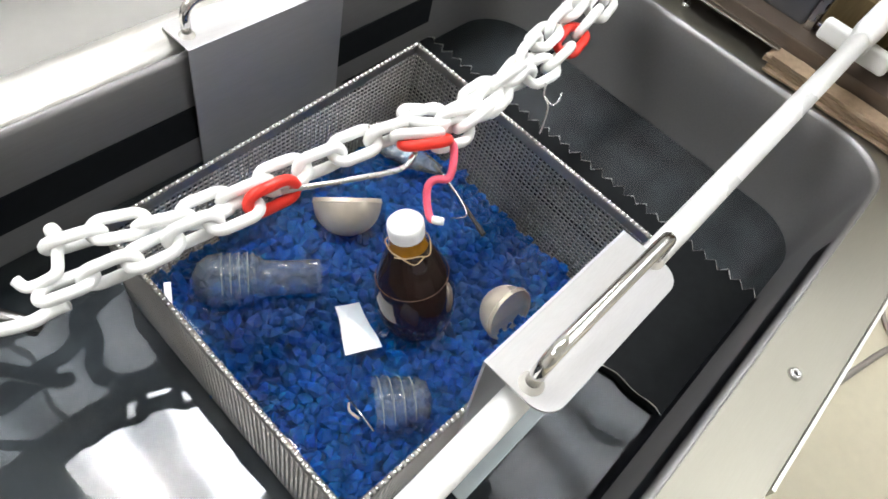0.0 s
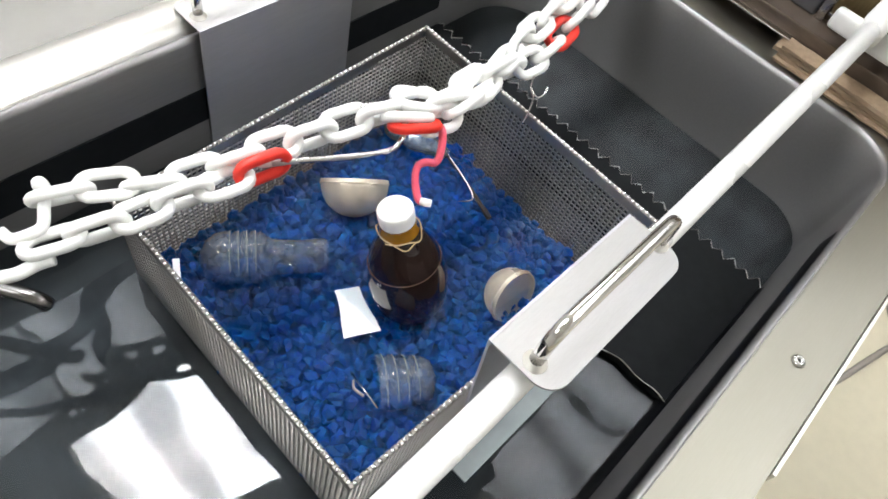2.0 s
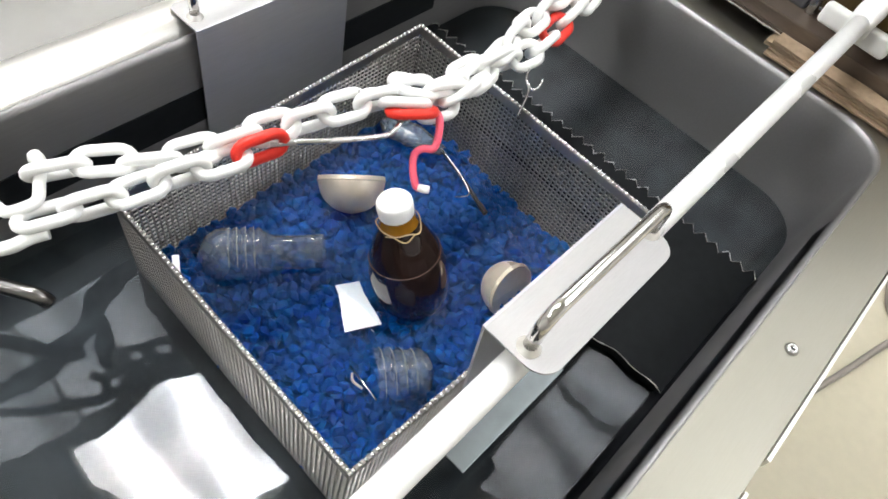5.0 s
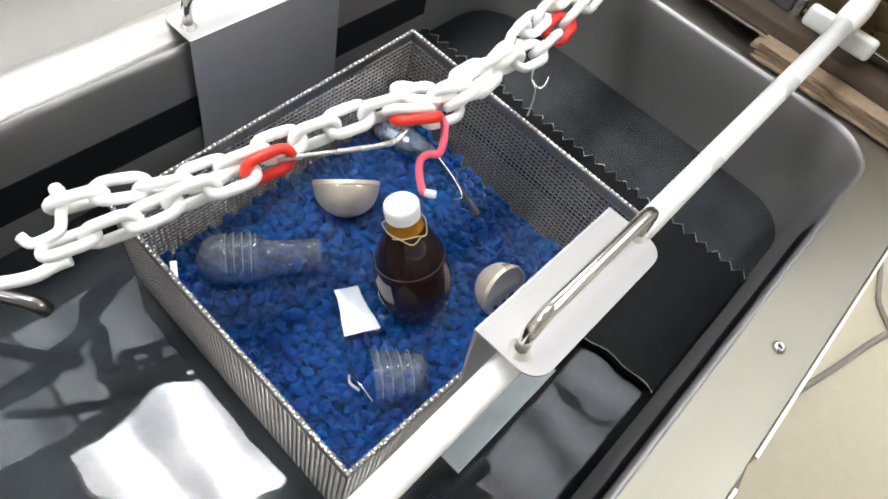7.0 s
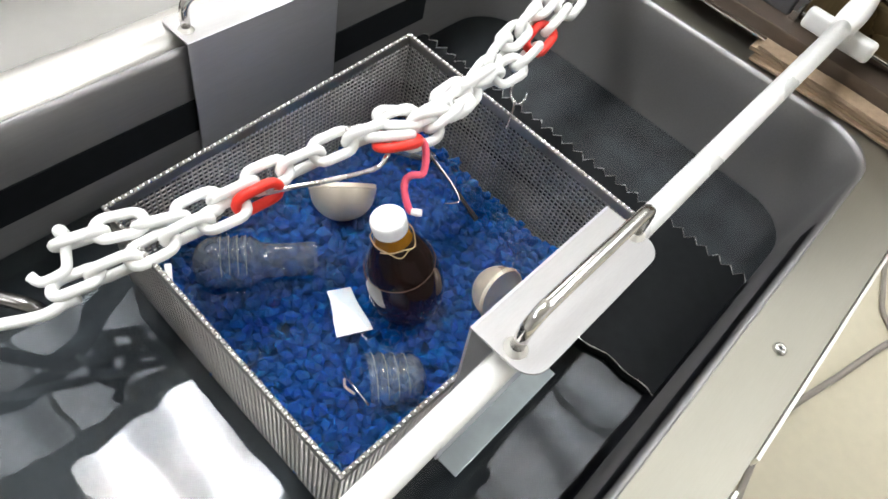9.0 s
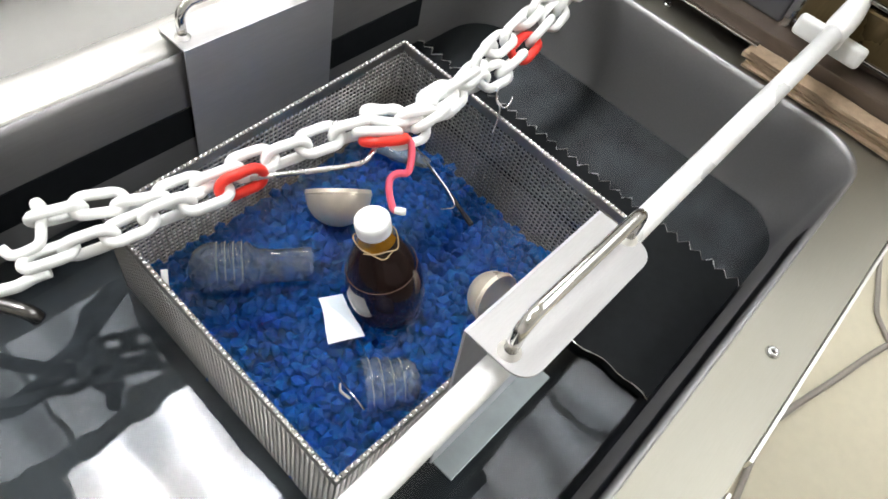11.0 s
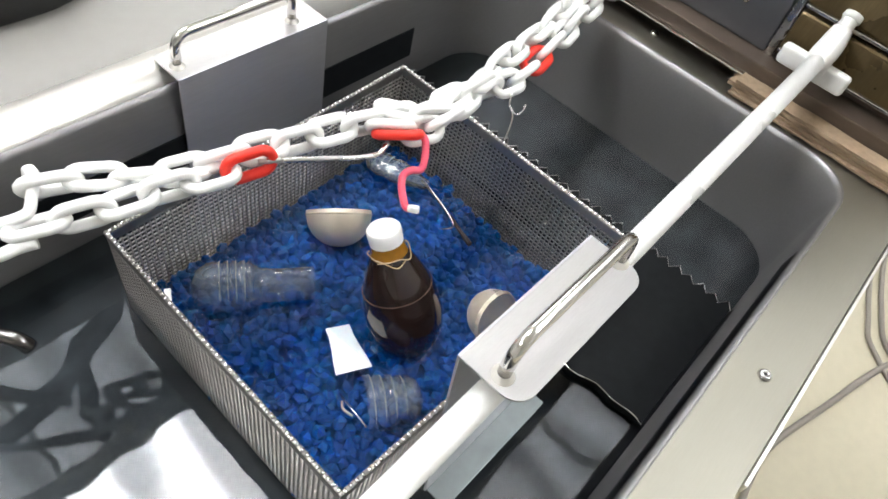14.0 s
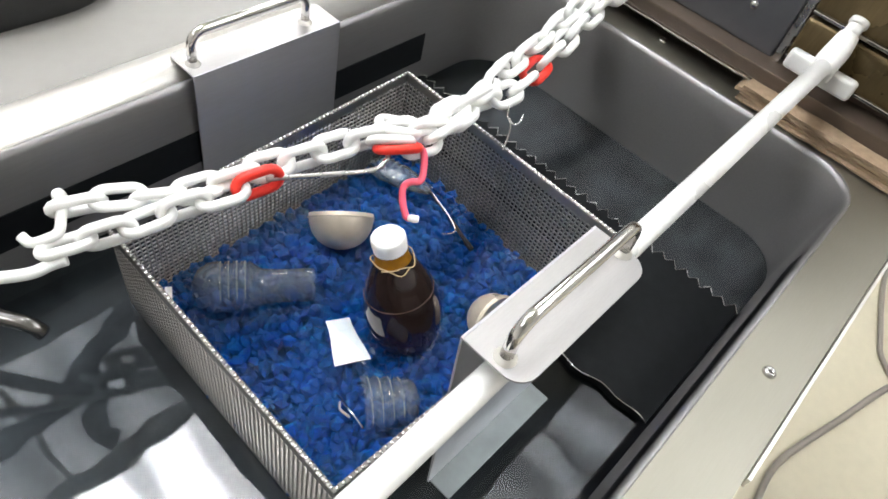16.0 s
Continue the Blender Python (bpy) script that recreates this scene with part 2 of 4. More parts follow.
def build_room():
    tagged(obj("floor", box(-3, 4, -3, 3, -0.80, -0.75), FLOOR), "cream vinyl floor", "floor", kind="structure")
    for name, b in (("wall_north", box(-3, 4, 3, 3.1, -0.75, 2.3)), ("wall_south", box(-3, 4, -3.1, -3, -0.75, 2.3)),
                    ("wall_east", box(4, 4.1, -3, 3, -0.75, 2.3)), ("wall_west", box(-3.1, -3, -3, 3, -0.75, 2.3))):
        tagged(obj(name, b, WALLP), "plain pale grey painted wall", "wall", kind="structure")
    tagged(obj("ceiling", box(-3.1, 4.1, -3.1, 3.1, 2.3, 2.4), CEIL), "pale ceiling with light panels", "ceiling", kind="structure")
    lamp = thing("ceiling_light", "bright rectangular ceiling light panel", "lamp", "ceiling lights", (0.19, 0.885, 2.3))
    part("frame", joined(box(-.35, .35, -.33, -.30, -.09, 0), box(-.35, .35, .30, .33, -.09, 0), box(-.35, -.33, -.3, .3, -.09, 0), box(.33, .35, -.3, .3, -.09, 0)), RODWHITE, lamp)
    part("diffuser", box(-.328, .328, -.298, .298, -.10, -.085), LAMP, lamp)
    # Glowing panel added overhead so the water mirrors a dim grey; no window known.
    fill = thing("fill_panel", "wide frosted panel added to give the water a dim grey reflection", "window", "roof windows", at=(-0.35, 2.05, 2.3))
    W, D = 1.0, .78
    part("frame", joined(box(-W, W, -D, -D + .05, -.05, 0), box(-W, W, D - .05, D, -.05, 0), box(-W, -W + .05, -D + .05, D - .05, -.05, 0), box(W - .05, W, -D + .05, D - .05, -.05, 0)), RODWHITE, fill)
    for k in range(3):
        x0 = -W + .05 + k * (2 * W - .1) / 3
        x1 = x0 + (2 * W - .1) / 3
        part("pane", box(x0 + (.012 if k else 0), x1 - (.012 if k < 2 else 0), -D + .05, D - .05, -.03, -.02), PANE, fill, "frosted pane")
        if k:
            part("cross_bar", box(x0 - .012, x0 + .012, -D + .05, D - .05, -.045, -.005), RODWHITE, fill)
    # Second added panel, for the grey on the water near the rod.
    copy_thing(fill, pose(1.92, -.58, 2.3))
    # Unseen tube added to give the dark squiggle mirrored in the water.
    duct = thing("dark_tube", "dark tube added under the ceiling for the dark shapes in the water", "duct", "ceiling ducts", (0.22, 1.52, 2.2))
    part("pipe", tube(smoothed([(.44, .46, 0), (.25, .29, 0), (.05, .19, .01), (-.10, .07, 0), (-.36, .04, 0), (-.72, .12, 0)], 5), .055, 14), RUBBER, duct, smooth=True)
    part("elbow", tube(smoothed([(.03, .18, .01), (.0, .02, 0), (-.08, -.10, 0), (-.03, -.19, .02)], 5), .042, 14), RUBBER, duct, smooth=True)
    # Three more panels added out of view, only to brighten rim, ledge and room.
    for m in (pose(-1.7, .885, 2.3), pose(2.2, 2.3, 2.3), pose(1.4, -1.75, 2.3)):
        copy_thing(lamp, m)


# ---- the tank ----
def build_tank():
    tank = thing("water_tank", "long dark stainless steel water tank with rounded corners", "tank")
    d = RIM
    rings = []
    FL = FLOORZ
    # outer wall, ledge, rolled lip, inner wall, fillet, floor
    def ring(inset, z, r):
        return [(x, y, z) for x, y in outline(TX0 + inset, TX1 - inset, TY0 + inset, TY1 - inset, max(r, .01))]
    prof = [(-.0005, d - .0005, .055), (.0, d + .0018, .055), (.003, d + .0015, .054), (.005, d - .004, .053), (.008, d - .03, .055), (.012, FL + .035, .06), (.016, FL + .022, .06), (.024, FL + .009, .058), (.036, FL + .001, .055), (.05, FL, .05)]
    for i, z, r in prof:
        rings.append(ring(i, z, r))
    part("basin", loft(rings[:6]), TANK, tank, "dark brushed steel basin walls", True)
    part("bottom", loft(rings[5:], True), BOTTOM, tank, "rounded tank bottom, dark with cloudy reflections painted in", True)
    # flat ledge all round, in four strips that meet the lip
    led = bmesh.new()
    inner = [(x, y, d) for x, y in outline(TX0 - .0005, TX1 + .0005, TY0 - .0005, TY1 + .0005, .0555)]
    outer = [(x, y, d) for x, y in outline(TX0 - .052, TX1 + .16, TY0 - .053, TY1 + .046, .006)]
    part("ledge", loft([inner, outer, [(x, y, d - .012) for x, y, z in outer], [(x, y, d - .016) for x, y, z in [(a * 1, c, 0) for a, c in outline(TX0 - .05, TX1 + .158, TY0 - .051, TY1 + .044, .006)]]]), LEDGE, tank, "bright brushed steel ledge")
    part("skirt", loft([[(x, y, z) for x, y in outline(TX0 - .045, TX1 + .15, TY0 - .046, TY1 + .04, .01)] for z in (d - .012, -.75)]), STEEL, tank)
    part("trim_strip", joined(box(TX0, .17, TY0 - .0575, TY0 - .0545, d - .012, d - .001, .0008), box(.2, TX1 + .1, TY0 - .0575, TY0 - .0545, d - .012, d - .001, .0008)), STEEL, tank, "thin steel edge strip")
    # rolled rim on the far long side
    part("rolled_rim", tube([(TX0, TY1 + .0235, d - .002), (TX1 - .02, TY1 + .0235, d - .002)], .0235, 20, flat=.55), STEEL, tank, "thick bright rolled steel rim", True)
    for x, y in ((0.2915, -0.1575), (TX1 + .032, .141)):
        s = part("screw", lathe([(0, .0022), (.0018, .0022), (.0022, .0034), (.0040, .0032), (.0052, .0018), (.0056, .0004), (.0056, 0)], 18, pose(x, y, d)), SCREW, tank, "round-headed steel screw", True)
        part("screw_slot", lathe([(0, .0026), (.0012, .0026), (.0014, .0023)], 10, pose(x, y, d)), RUBBER, s)
    w = obj("water", loft([[(x, y, WATERZ) for x, y in outline(TX0 + .009, TX1 - .009, TY0 + .009, TY1 - .009, .05)]], True), WATER)
    tagged(w, "still dark clear water filling the tank", "water", kind="structure")
    # black sheet afloat beyond and beside the basket
    b = bmesh.new()
    x0, x1, z = 0.262, 0.448, WATERZ - .003
    y0, y1 = TY0 + .0125, TY1 - .009
    n = 31
    far = []
    for k in range(n * 2 + 1):
        y = y0 + (y1 - y0) * k / (2 * n)
        far.append((x1 + (.0060 if k % 2 else -.0034) + .0014 * math.sin(k * 1.7), y))
    near = [(x0 + .002 * math.sin(k * 1.3) + .003 * math.sin(k * .45), y0 + (-.012 - y0) * k / 12) for k in range(13)]
    pts = near + [(.362, -.016), (.372, -.004), (.374, .300), (.352, .318), (.325, .330), (.310, y1)] + far[::-1]
    bt = [b.verts.new((x, y, z)) for x, y in pts]
    b.faces.new(bt[::-1])
    r = bmesh.ops.extrude_face_region(b, geom=b.faces[:])
    for v in r["geom"]:
        if isinstance(v, bmesh.types.BMVert):
            v.co.z = SHEETZ
    # Dark strip added over the near steel wall; its colour stands for shade there.
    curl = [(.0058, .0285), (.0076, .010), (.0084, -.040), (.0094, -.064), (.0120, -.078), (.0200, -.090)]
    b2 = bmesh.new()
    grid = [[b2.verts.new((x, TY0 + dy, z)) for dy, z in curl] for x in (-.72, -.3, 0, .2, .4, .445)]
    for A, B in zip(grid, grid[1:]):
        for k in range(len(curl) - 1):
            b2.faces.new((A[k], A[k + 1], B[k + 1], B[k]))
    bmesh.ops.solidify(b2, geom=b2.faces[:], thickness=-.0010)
    part("near_wall_strip", b2, SLEEK, tank, "glossy dark strip added to darken the near wall", True)
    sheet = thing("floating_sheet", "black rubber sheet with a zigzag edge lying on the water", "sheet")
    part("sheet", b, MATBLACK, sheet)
    # Black strip added in place of the dark wall's reflection in the water.
    part("reflection_strip", box(-.30, x1 - .004, y1 - .0016, y1 + .0004, SHEETZ + .0005, -.020), MATBLACK, sheet)
    part("zigzag_edge", tube([(x, y, SHEETZ + .0006) for x, y in far], .0007, 5), SCREW, sheet, "bright zigzag edge")
    part("near_edge", tube([(x, y, SHEETZ + .0004) for x, y in near], .0006, 5), SCREW, sheet, "thin bright edge")


FLOORZ = -0.125
SHEETZ = -0.081


# ---- the machine behind the tank ----
def build_machine():
    X = TX1 + .02
    m = thing("machine_cabinet", "dark brown metal machine cabinet behind the tank", "machine")
    part("lower_rail", box(X + .012, X + .05, -.20, .9, RIM + .018, RIM + .034, .002), MACHINE, m)
    part("body", box(X + .05, X + .13, -.20, .9, RIM, .34, .004), MACHINE, m)
    part("side_panel", box(X + .040, X + .049, .03, .9, RIM + .034, RIM + .16, .003), GREYPANEL, m, "dark grey flat panel")
    for i in range(3):
        z = RIM + .046 + i * .053
        part("rib", box(X + .032, X + .049, -.20, .018, z + .004, z + .049, .005, 3), OLIVE, m, "olive-brown ribbed panel")
        part("seam", box(X + .0345, X + .049, -.20, .018, z - .0005, z + .0035, .001), CHROME, m, "thin bright metal seam")
    part("rail_edge", box(X + .006, X + .012, -.20, .9, RIM + .0165, RIM + .0185, .0007), CHROME, m, "bright folded edge of the rail")
    part("panel_edge", box(X + .038, X + .049, .0195, .0285, RIM + .034, RIM + .16, .0015), SCREW, m, "pale edge of the grey panel")
    part("screw", lathe([(0, .003), (.003, .0028), (.0045, .0015), (.005, 0)], 14, pose(X + .040, .075, RIM + .075, 0, -90, 0)), SCREW, m, "small steel screw", True)
    c = thing("cardboard_strip", "brown layered cardboard strip lying on the ledge", "cardboard")
    rnd = random.Random(4)
    z = RIM + .0025
    for i in range(5):
        h = rnd.uniform(.0022, .0042)
        lay = box(X - .012 + rnd.uniform(-.003, .003), X + .011 + rnd.uniform(-.002, .001), -.30, .034 + rnd.uniform(-.006, .006), z, z + h)
        bmesh.ops.subdivide_edges(lay, edges=[e for e in lay.edges if abs(e.verts[0].co.y - e.verts[1].co.y) > .1], cuts=24)
        for v in lay.verts:
            v.co.x += rnd.uniform(-.0011, .0011)
            v.co.z += rnd.uniform(-.0004, .0004)
        part("layer", lay, PLY, c)
        z += h + rnd.uniform(.0001, .0016) - (.0004 if i else 0)


# ---- rod, bracket, hangers ----
RODY, RODZ = -0.0323, 0.1076


def build_rod():
    r = thing("white_rod", "long white coated tube spanning the tank", "rod")
    X = TX1 + .022
    yf, zf = RODY + .0045, RODZ + .0098
    part("tube", tube([(-.55, RODY - .005, RODZ - .0108), (X - .006, yf, zf)], .0088, 20), RODWHITE, r, smooth=True)
    br = thing("rod_bracket", "white plastic wall bracket holding the rod", "bracket")
    part("flange", box(X - .004, X + .008, yf - .036, yf + .038, zf - .033, zf - .011, .0058, 5), RODWHITE, br, "rounded white plastic wing", True)
    part("socket", tube(smoothed([(X - .032, yf, zf - .0004), (X - .014, yf, zf + .001), (X + .002, yf, zf + .008), (X + .014, yf + .001, zf + .019)], 4), [.0089, .0097, .0110, .012, .0124, .0126, .0126, .0124, .0122, .0118, .0112, .0106, .0098], 20), RODWHITE, br, smooth=True)
    part("web", box(X - .012, X + .008, yf - .011, yf + .011, zf - .022, zf + .004, .003, 3), RODWHITE, br, smooth=True)
    part("peg", tube([(X + .012, yf + .001, zf + .017), (X + .022, yf + .001, zf + .028)], .0078, 18), RODWHITE, br, smooth=True)
    part("peg_cap", tube([(X + .021, yf + .001, zf + .027), (X + .0225, yf + .001, zf + .0286), (X + .0255, yf + .001, zf + .032)], [.0088, .0098, .0094], 18), RODWHITE, br, smooth=True)


def handle(parent, x0, x1, y, z, h, r):
    p = [(x0, y, z)]
    for k in range(7):
        a = radians(90 * k / 6)
        p.append((x0 + .014 * (1 - math.cos(a)), y, z + h - .014 + .014 * math.sin(a)))
    for k in range(7):
        a = radians(90 - 90 * k / 6)
        p.append((x1 - .014 * (1 - math.cos(a)), y, z + h - .014 + .014 * math.sin(a)))
    p.append((x1, y, z))
    hd = part("handle", tube(p, r, 14), CHROME, parent, "polished steel bar handle", True)
    for x in (x0, x1):
        part("weld", lathe([(r * 1.0, .0035), (r * 1.25, .0022), (r * 1.6, .0006), (r * 1.7, 0)], 16, pose(x, y, z)), STEEL, hd, smooth=True)


def hanger(name, x0, x1, yb, yo, z, depth, r, hx0, hx1, hy, hh, lean=0.0, label="", flange=False):
    """A steel sheet bent over an edge: flat top from yb to yo with round outer corners, and a leaf down from yb."""
    t = .0016
    h = thing(name, label, "bracket", "steel hangers")
    s = 1 if yo > yb else -1
    out = [(x0, yb), (x1, yb)]
    for k in range(9):
        a = radians(90 * k / 8)
        out.append((x1 - r + r * math.cos(a), yo - s * (r - r * math.sin(a))))
    for k in range(9):
        a = radians(90 + 90 * k / 8)
        out.append((x0 + r + r * math.cos(a), yo - s * (r - r * math.sin(a))))
    b = bmesh.new()
    b.faces.new([b.verts.new((x, y, z)) for x, y in out])
    ex = bmesh.ops.extrude_face_region(b, geom=b.faces[:])
    for v in ex["geom"]:
        if isinstance(v, bmesh.types.BMVert):
            v.co.z += t
    part("top_plate", b, PLATE, h, "bright satin steel plate")
    lf = box(x0, x1, min(yb, yb - s * t), max(yb, yb - s * t), z - depth, z + t)
    for v in lf.verts:
        v.co.y -= s * lean * (z - v.co.z)
    if flange:
        fy = yb - s * lean * depth
        part("flange", box(x0 + .002, x1 - .008, min(fy, fy + s * .019), max(fy, fy + s * .019), z - depth - t, z - depth, .0006), WETSTEEL, h, "bent-out lower edge")
    part("leaf", lf, LEAF, h, "dark steel leaf hanging into the tank")
    handle(h, hx0, hx1, hy, z + t, hh, .0042)
    return h


def build_hangers():
    hanger("rod_hanger", 0.0690, 0.202, -0.0108, -0.0535, 0.1275, .178, .014, 0.0785, 0.198, -0.0340, .03, -0.085, "steel plate with a bar handle resting on the rod", True)
    hanger("rim_hanger", 0.134, 0.3010, TY1 - .0125, TY1 + .026, RIM + 0.0117, .165, .006, 0.144, 0.270, TY1 + .003, .031, 0.0, "steel sheet with a bar handle hung over the rim")
    h = thing("steel_hook", "dark steel bar end reaching over the water", "hook")
    part("bar", tube(smoothed([(-0.1200, 0.3260, -0.034), (-0.0860, 0.2760, -0.035), (-0.0735, 0.2580, -0.037), (-0.0690, 0.2520, -0.045)], 5), .0060, 12), GUN, h, smooth=True)


# ---- the basket and what lies in it ----
CORNERS = ((0.0, 0.002, 0.0), (0.340, -0.009, 0.004), (0.350, 0.289, 0.0), (0.008, 0.281, -0.008))   # rim corners
BASKZ = -0.112


def rim_point(i, s, z):
    """A point on wall i of the basket at s along it and at height z; the walls lean inwards a little."""
    a, b = Vector(CORNERS[i]), Vector(CORNERS[(i + 1) % 4])
    p = a.lerp(b, s)
    mid = Vector((.174, .141, 0))
    k = max(0.0, (p.z - z) / .115)
    q = p + (Vector((mid.x, mid.y, p.z)) - p) * .012 * k
    return Vector((q.x, q.y, z if k > 0 else p.z))


def strip_quad(b, p, q, w, n, th):
    """A flat-sided wire from p to q."""
    d = (q - p).normalized()
    u = n.cross(d).normalized() * w
    v = n * th
    vs = [b.verts.new(c) for c in (p + u + v, p - u + v, p - u - v, p + u - v, q + u + v, q - u + v, q - u - v, q + u - v)]
    for f in ((0, 1, 5, 4), (1, 2, 6, 5), (2, 3, 7, 6), (3, 0, 4, 7)):
        b.faces.new([vs[k] for k in f])


def build_basket():
    bk = thing("mesh_basket", "dark steel wire mesh basket standing in the water", "basket")
    for i in range(4):
        b = bmesh.new()
        a, c = Vector(CORNERS[i]), Vector(CORNERS[(i + 1) % 4])
        L = (c - a).length
        nrm = Vector((0, 0, 1)).cross(c - a).normalized()
        n = int(L / .0051)
        for k in range(n + 1):
            s = k / n
            strip_quad(b, rim_point(i, s, BASKZ), rim_point(i, s, 1), .00070, nrm, .0005)
        rows = 22
        for k in range(rows):
            z = BASKZ + .002 + k * .0051
            strip_quad(b, rim_point(i, 0, z), rim_point(i, 1, z), .00070, nrm, .0005)
        part("mesh_wall", b, WIRE, bk, "woven dark steel wire mesh")
    # rim: a flat band with a beaded wire along it
    for i in range(4):
        a, c = Vector(CORNERS[i]), Vector(CORNERS[(i + 1) % 4])
        d = (c - a).normalized()
        n = int((c - a).length / .0052)
        b = tube([a - d * .001, c + d * .001], .0022, 8)
        nrm = Vector((0, 0, 1)).cross(d).normalized()
        strip_quad(b, a - Vector((0, 0, .005)), c - Vector((0, 0, .005)), .0045, nrm, .0009)
        rb = part("rim_band", b, WIRE, bk, "folded dark steel rim")
        bd = bmesh.new()
        for k in range(n):
            p = a + (c - a) * ((k + .5) / n)
            g = bmesh.new()
            bmesh.ops.create_icosphere(g, subdivisions=1, radius=.0021)
            g.transform(Matrix.Translation(p + Vector((0, 0, .0012))) @ Matrix.Rotation(.5, 4, "X"))
            me = bpy.data.meshes.new("tmp")
            g.to_mesh(me)
            g.free()
            bd.from_mesh(me)
            bpy.data.meshes.remove(me)
        part("beading", bd, CHROME, rb, "bright beaded wire along the rim", True)
    b = bmesh.new()
    b.faces.new([b.verts.new(rim_point(i, 0, BASKZ)) for i in range(4)])
    part("base", b, WIRE, bk)
    return bk


def build_gravel():
    rnd = random.Random(11)
    protos = []
    for _ in range(10):
        g = bmesh.new()
        bmesh.ops.create_icosphere(g, subdivisions=1, radius=1)
        for k in range(5):
            d = Vector((rnd.gauss(0, 1), rnd.gauss(0, 1), rnd.gauss(0, 1))).normalized()
            h = rnd.uniform(.45, .75)
            for v in g.verts:
                e = v.co.dot(d)
                if e > h:
                    v.co -= d * (e - h)
        g.verts.ensure_lookup_table()
        protos.append(([v.co.copy() for v in g.verts], [[v.index for v in f.verts] for f in g.faces]))
        g.free()
    verts, faces = [], []
    poly = [rim_point(i, 0, -.1) for i in range(4)]

    def inside(x, y):
        for i in range(4):
            a, c = poly[i], poly[(i + 1) % 4]
            if (c.x - a.x) * (y - a.y) - (c.y - a.y) * (x - a.x) < .005 * (c - a).length:
                return False
        return True
    step = .0098
    for layer, z0 in ((0, -.107), (1, -.1020)):
        y = -.02
        while y < .30:
            x = -.01
            while x < .36:
                px, py = x + rnd.uniform(-.4, .4) * step, y + rnd.uniform(-.4, .4) * step
                if inside(px, py) and (layer == 0 or rnd.random() < .95):
                    s = rnd.uniform(.0064, .0105)
                    z = z0 + rnd.uniform(-.0015, .002) + .004 * noise.noise(Vector((px * 14, py * 14, 0)))
                    m = Matrix.Translation((px, py, z)) @ Euler((rnd.uniform(0, 6), rnd.uniform(0, 6), rnd.uniform(0, 6))).to_matrix().to_4x4() @ Matrix.Diagonal((s, s * rnd.uniform(.7, 1), s * rnd.uniform(.55, .9), 1))
                    vv, ff = protos[rnd.randrange(10)]
                    o = len(verts)
                    verts.extend([m @ v for v in vv])
                    faces.extend([[o + k for k in f] for f in ff])
                x += step
            y += step
    o = len(verts)
    verts.extend([Vector((p.x, p.y, -.1100)) for p in poly])
    faces.append([o, o + 1, o + 2, o + 3])
    me = bpy.data.meshes.new("gravel")
    me.from_pydata([tuple(v) for v in verts], [], faces)
    me.materials.append(BLUE)
    return tagged(new("gravel", me), "bright blue angular aquarium gravel under water", "gravel", kind="stuff")


GZ = -0.0965   # top of the gravel


def build_cup(name, at, axis, rad, deep, label, lid=False):
    """A bowl whose mouth looks along axis; at is the middle of its mouth."""
    c = thing(name, label, "cup", "half cups")
    m = frame_to(at, Vector(at) + Vector(axis))
    out = [(rad * math.sin(radians(a)), -deep * math.cos(radians(a)) ** .85) for a in range(0, 90, 9)] + [(rad, 0)]
    inn = [(p * .955, q * .955) for p, q in out[::-1]]
    part("shell", lathe(out + inn, 40, m), PEARL, c, "pearly champagne metal shell", True)
    part("rim_line", tube([m @ Vector((rad * 1.004 * math.cos(radians(a)), rad * 1.004 * math.sin(radians(a)), -.004)) for a in range(0, 360, 9)], .0009, 6, True), PEARL, c)
    if lid:
        part("lid", lathe([(0, -.0045), (rad * .8, -.0045), (rad * .92, -.0035), (rad * .955, -.002)], 36, m), PEARL, c, "flat pinkish metal face", True)
    return c


def upper_arc(m, rad, z):
    """The upward half of a ring round the axis of m."""
    c = m @ Vector((0, 0, z))
    pts = [m @ Vector((rad * math.cos(radians(t)), rad * math.sin(radians(t)), z)) for t in range(0, 720, 12)]
    up = [(p - c).normalized().z > .25 for p in pts]
    s = next(i for i in range(1, 60) if up[i] and not up[i - 1])
    out = []
    while up[s]:
        out.append(pts[s])
        s += 1
    return out


def build_clear_bottle():
    b = thing("clear_bottle", "empty clear plastic bottle top lying under water", "bottle")
    a, c = Vector((0.0483, 0.2448, -0.084)), Vector((0.1341, 0.183, -0.084))
    m = frame_to(a, c) @ Matrix.Diagonal((.95, 1.15, .88, 1))
    prof = [(.006, .002), (.017, .008), (.0225, .018), (.0235, .026)]
    for k in range(4):
        z = .030 + k * .008
        prof += [(.0235, z), (.0212, z + .0025), (.0235, z + .005)]
    prof += [(.0215, .062), (.0165, .070), (.0150, .084), (.0146, .104), (.0154, .114), (.0148, .124)]
    part("body", lathe(prof, 32, m), PET, b, "ribbed clear plastic", True)
    for k, ang in enumerate((60, 100, 150, 200)):
        p = [m @ Vector((.0152 * math.cos(radians(ang)), .0152 * math.sin(radians(ang)), z)) for z in (.072, .09, .11, .123)]
        part("crease", tube(p, .0003, 5), PET, b, "pale crease in the plastic")
    # Pale arcs on the upward side only: highlights of the ribs, painted on.
    for k in range(4):
        z = .0305 + k * .008
        part("rib", tube(upper_arc(m, .0237, z), .0003, 6), PALE, b, "pale highlight painted along a moulded rib")
    return b


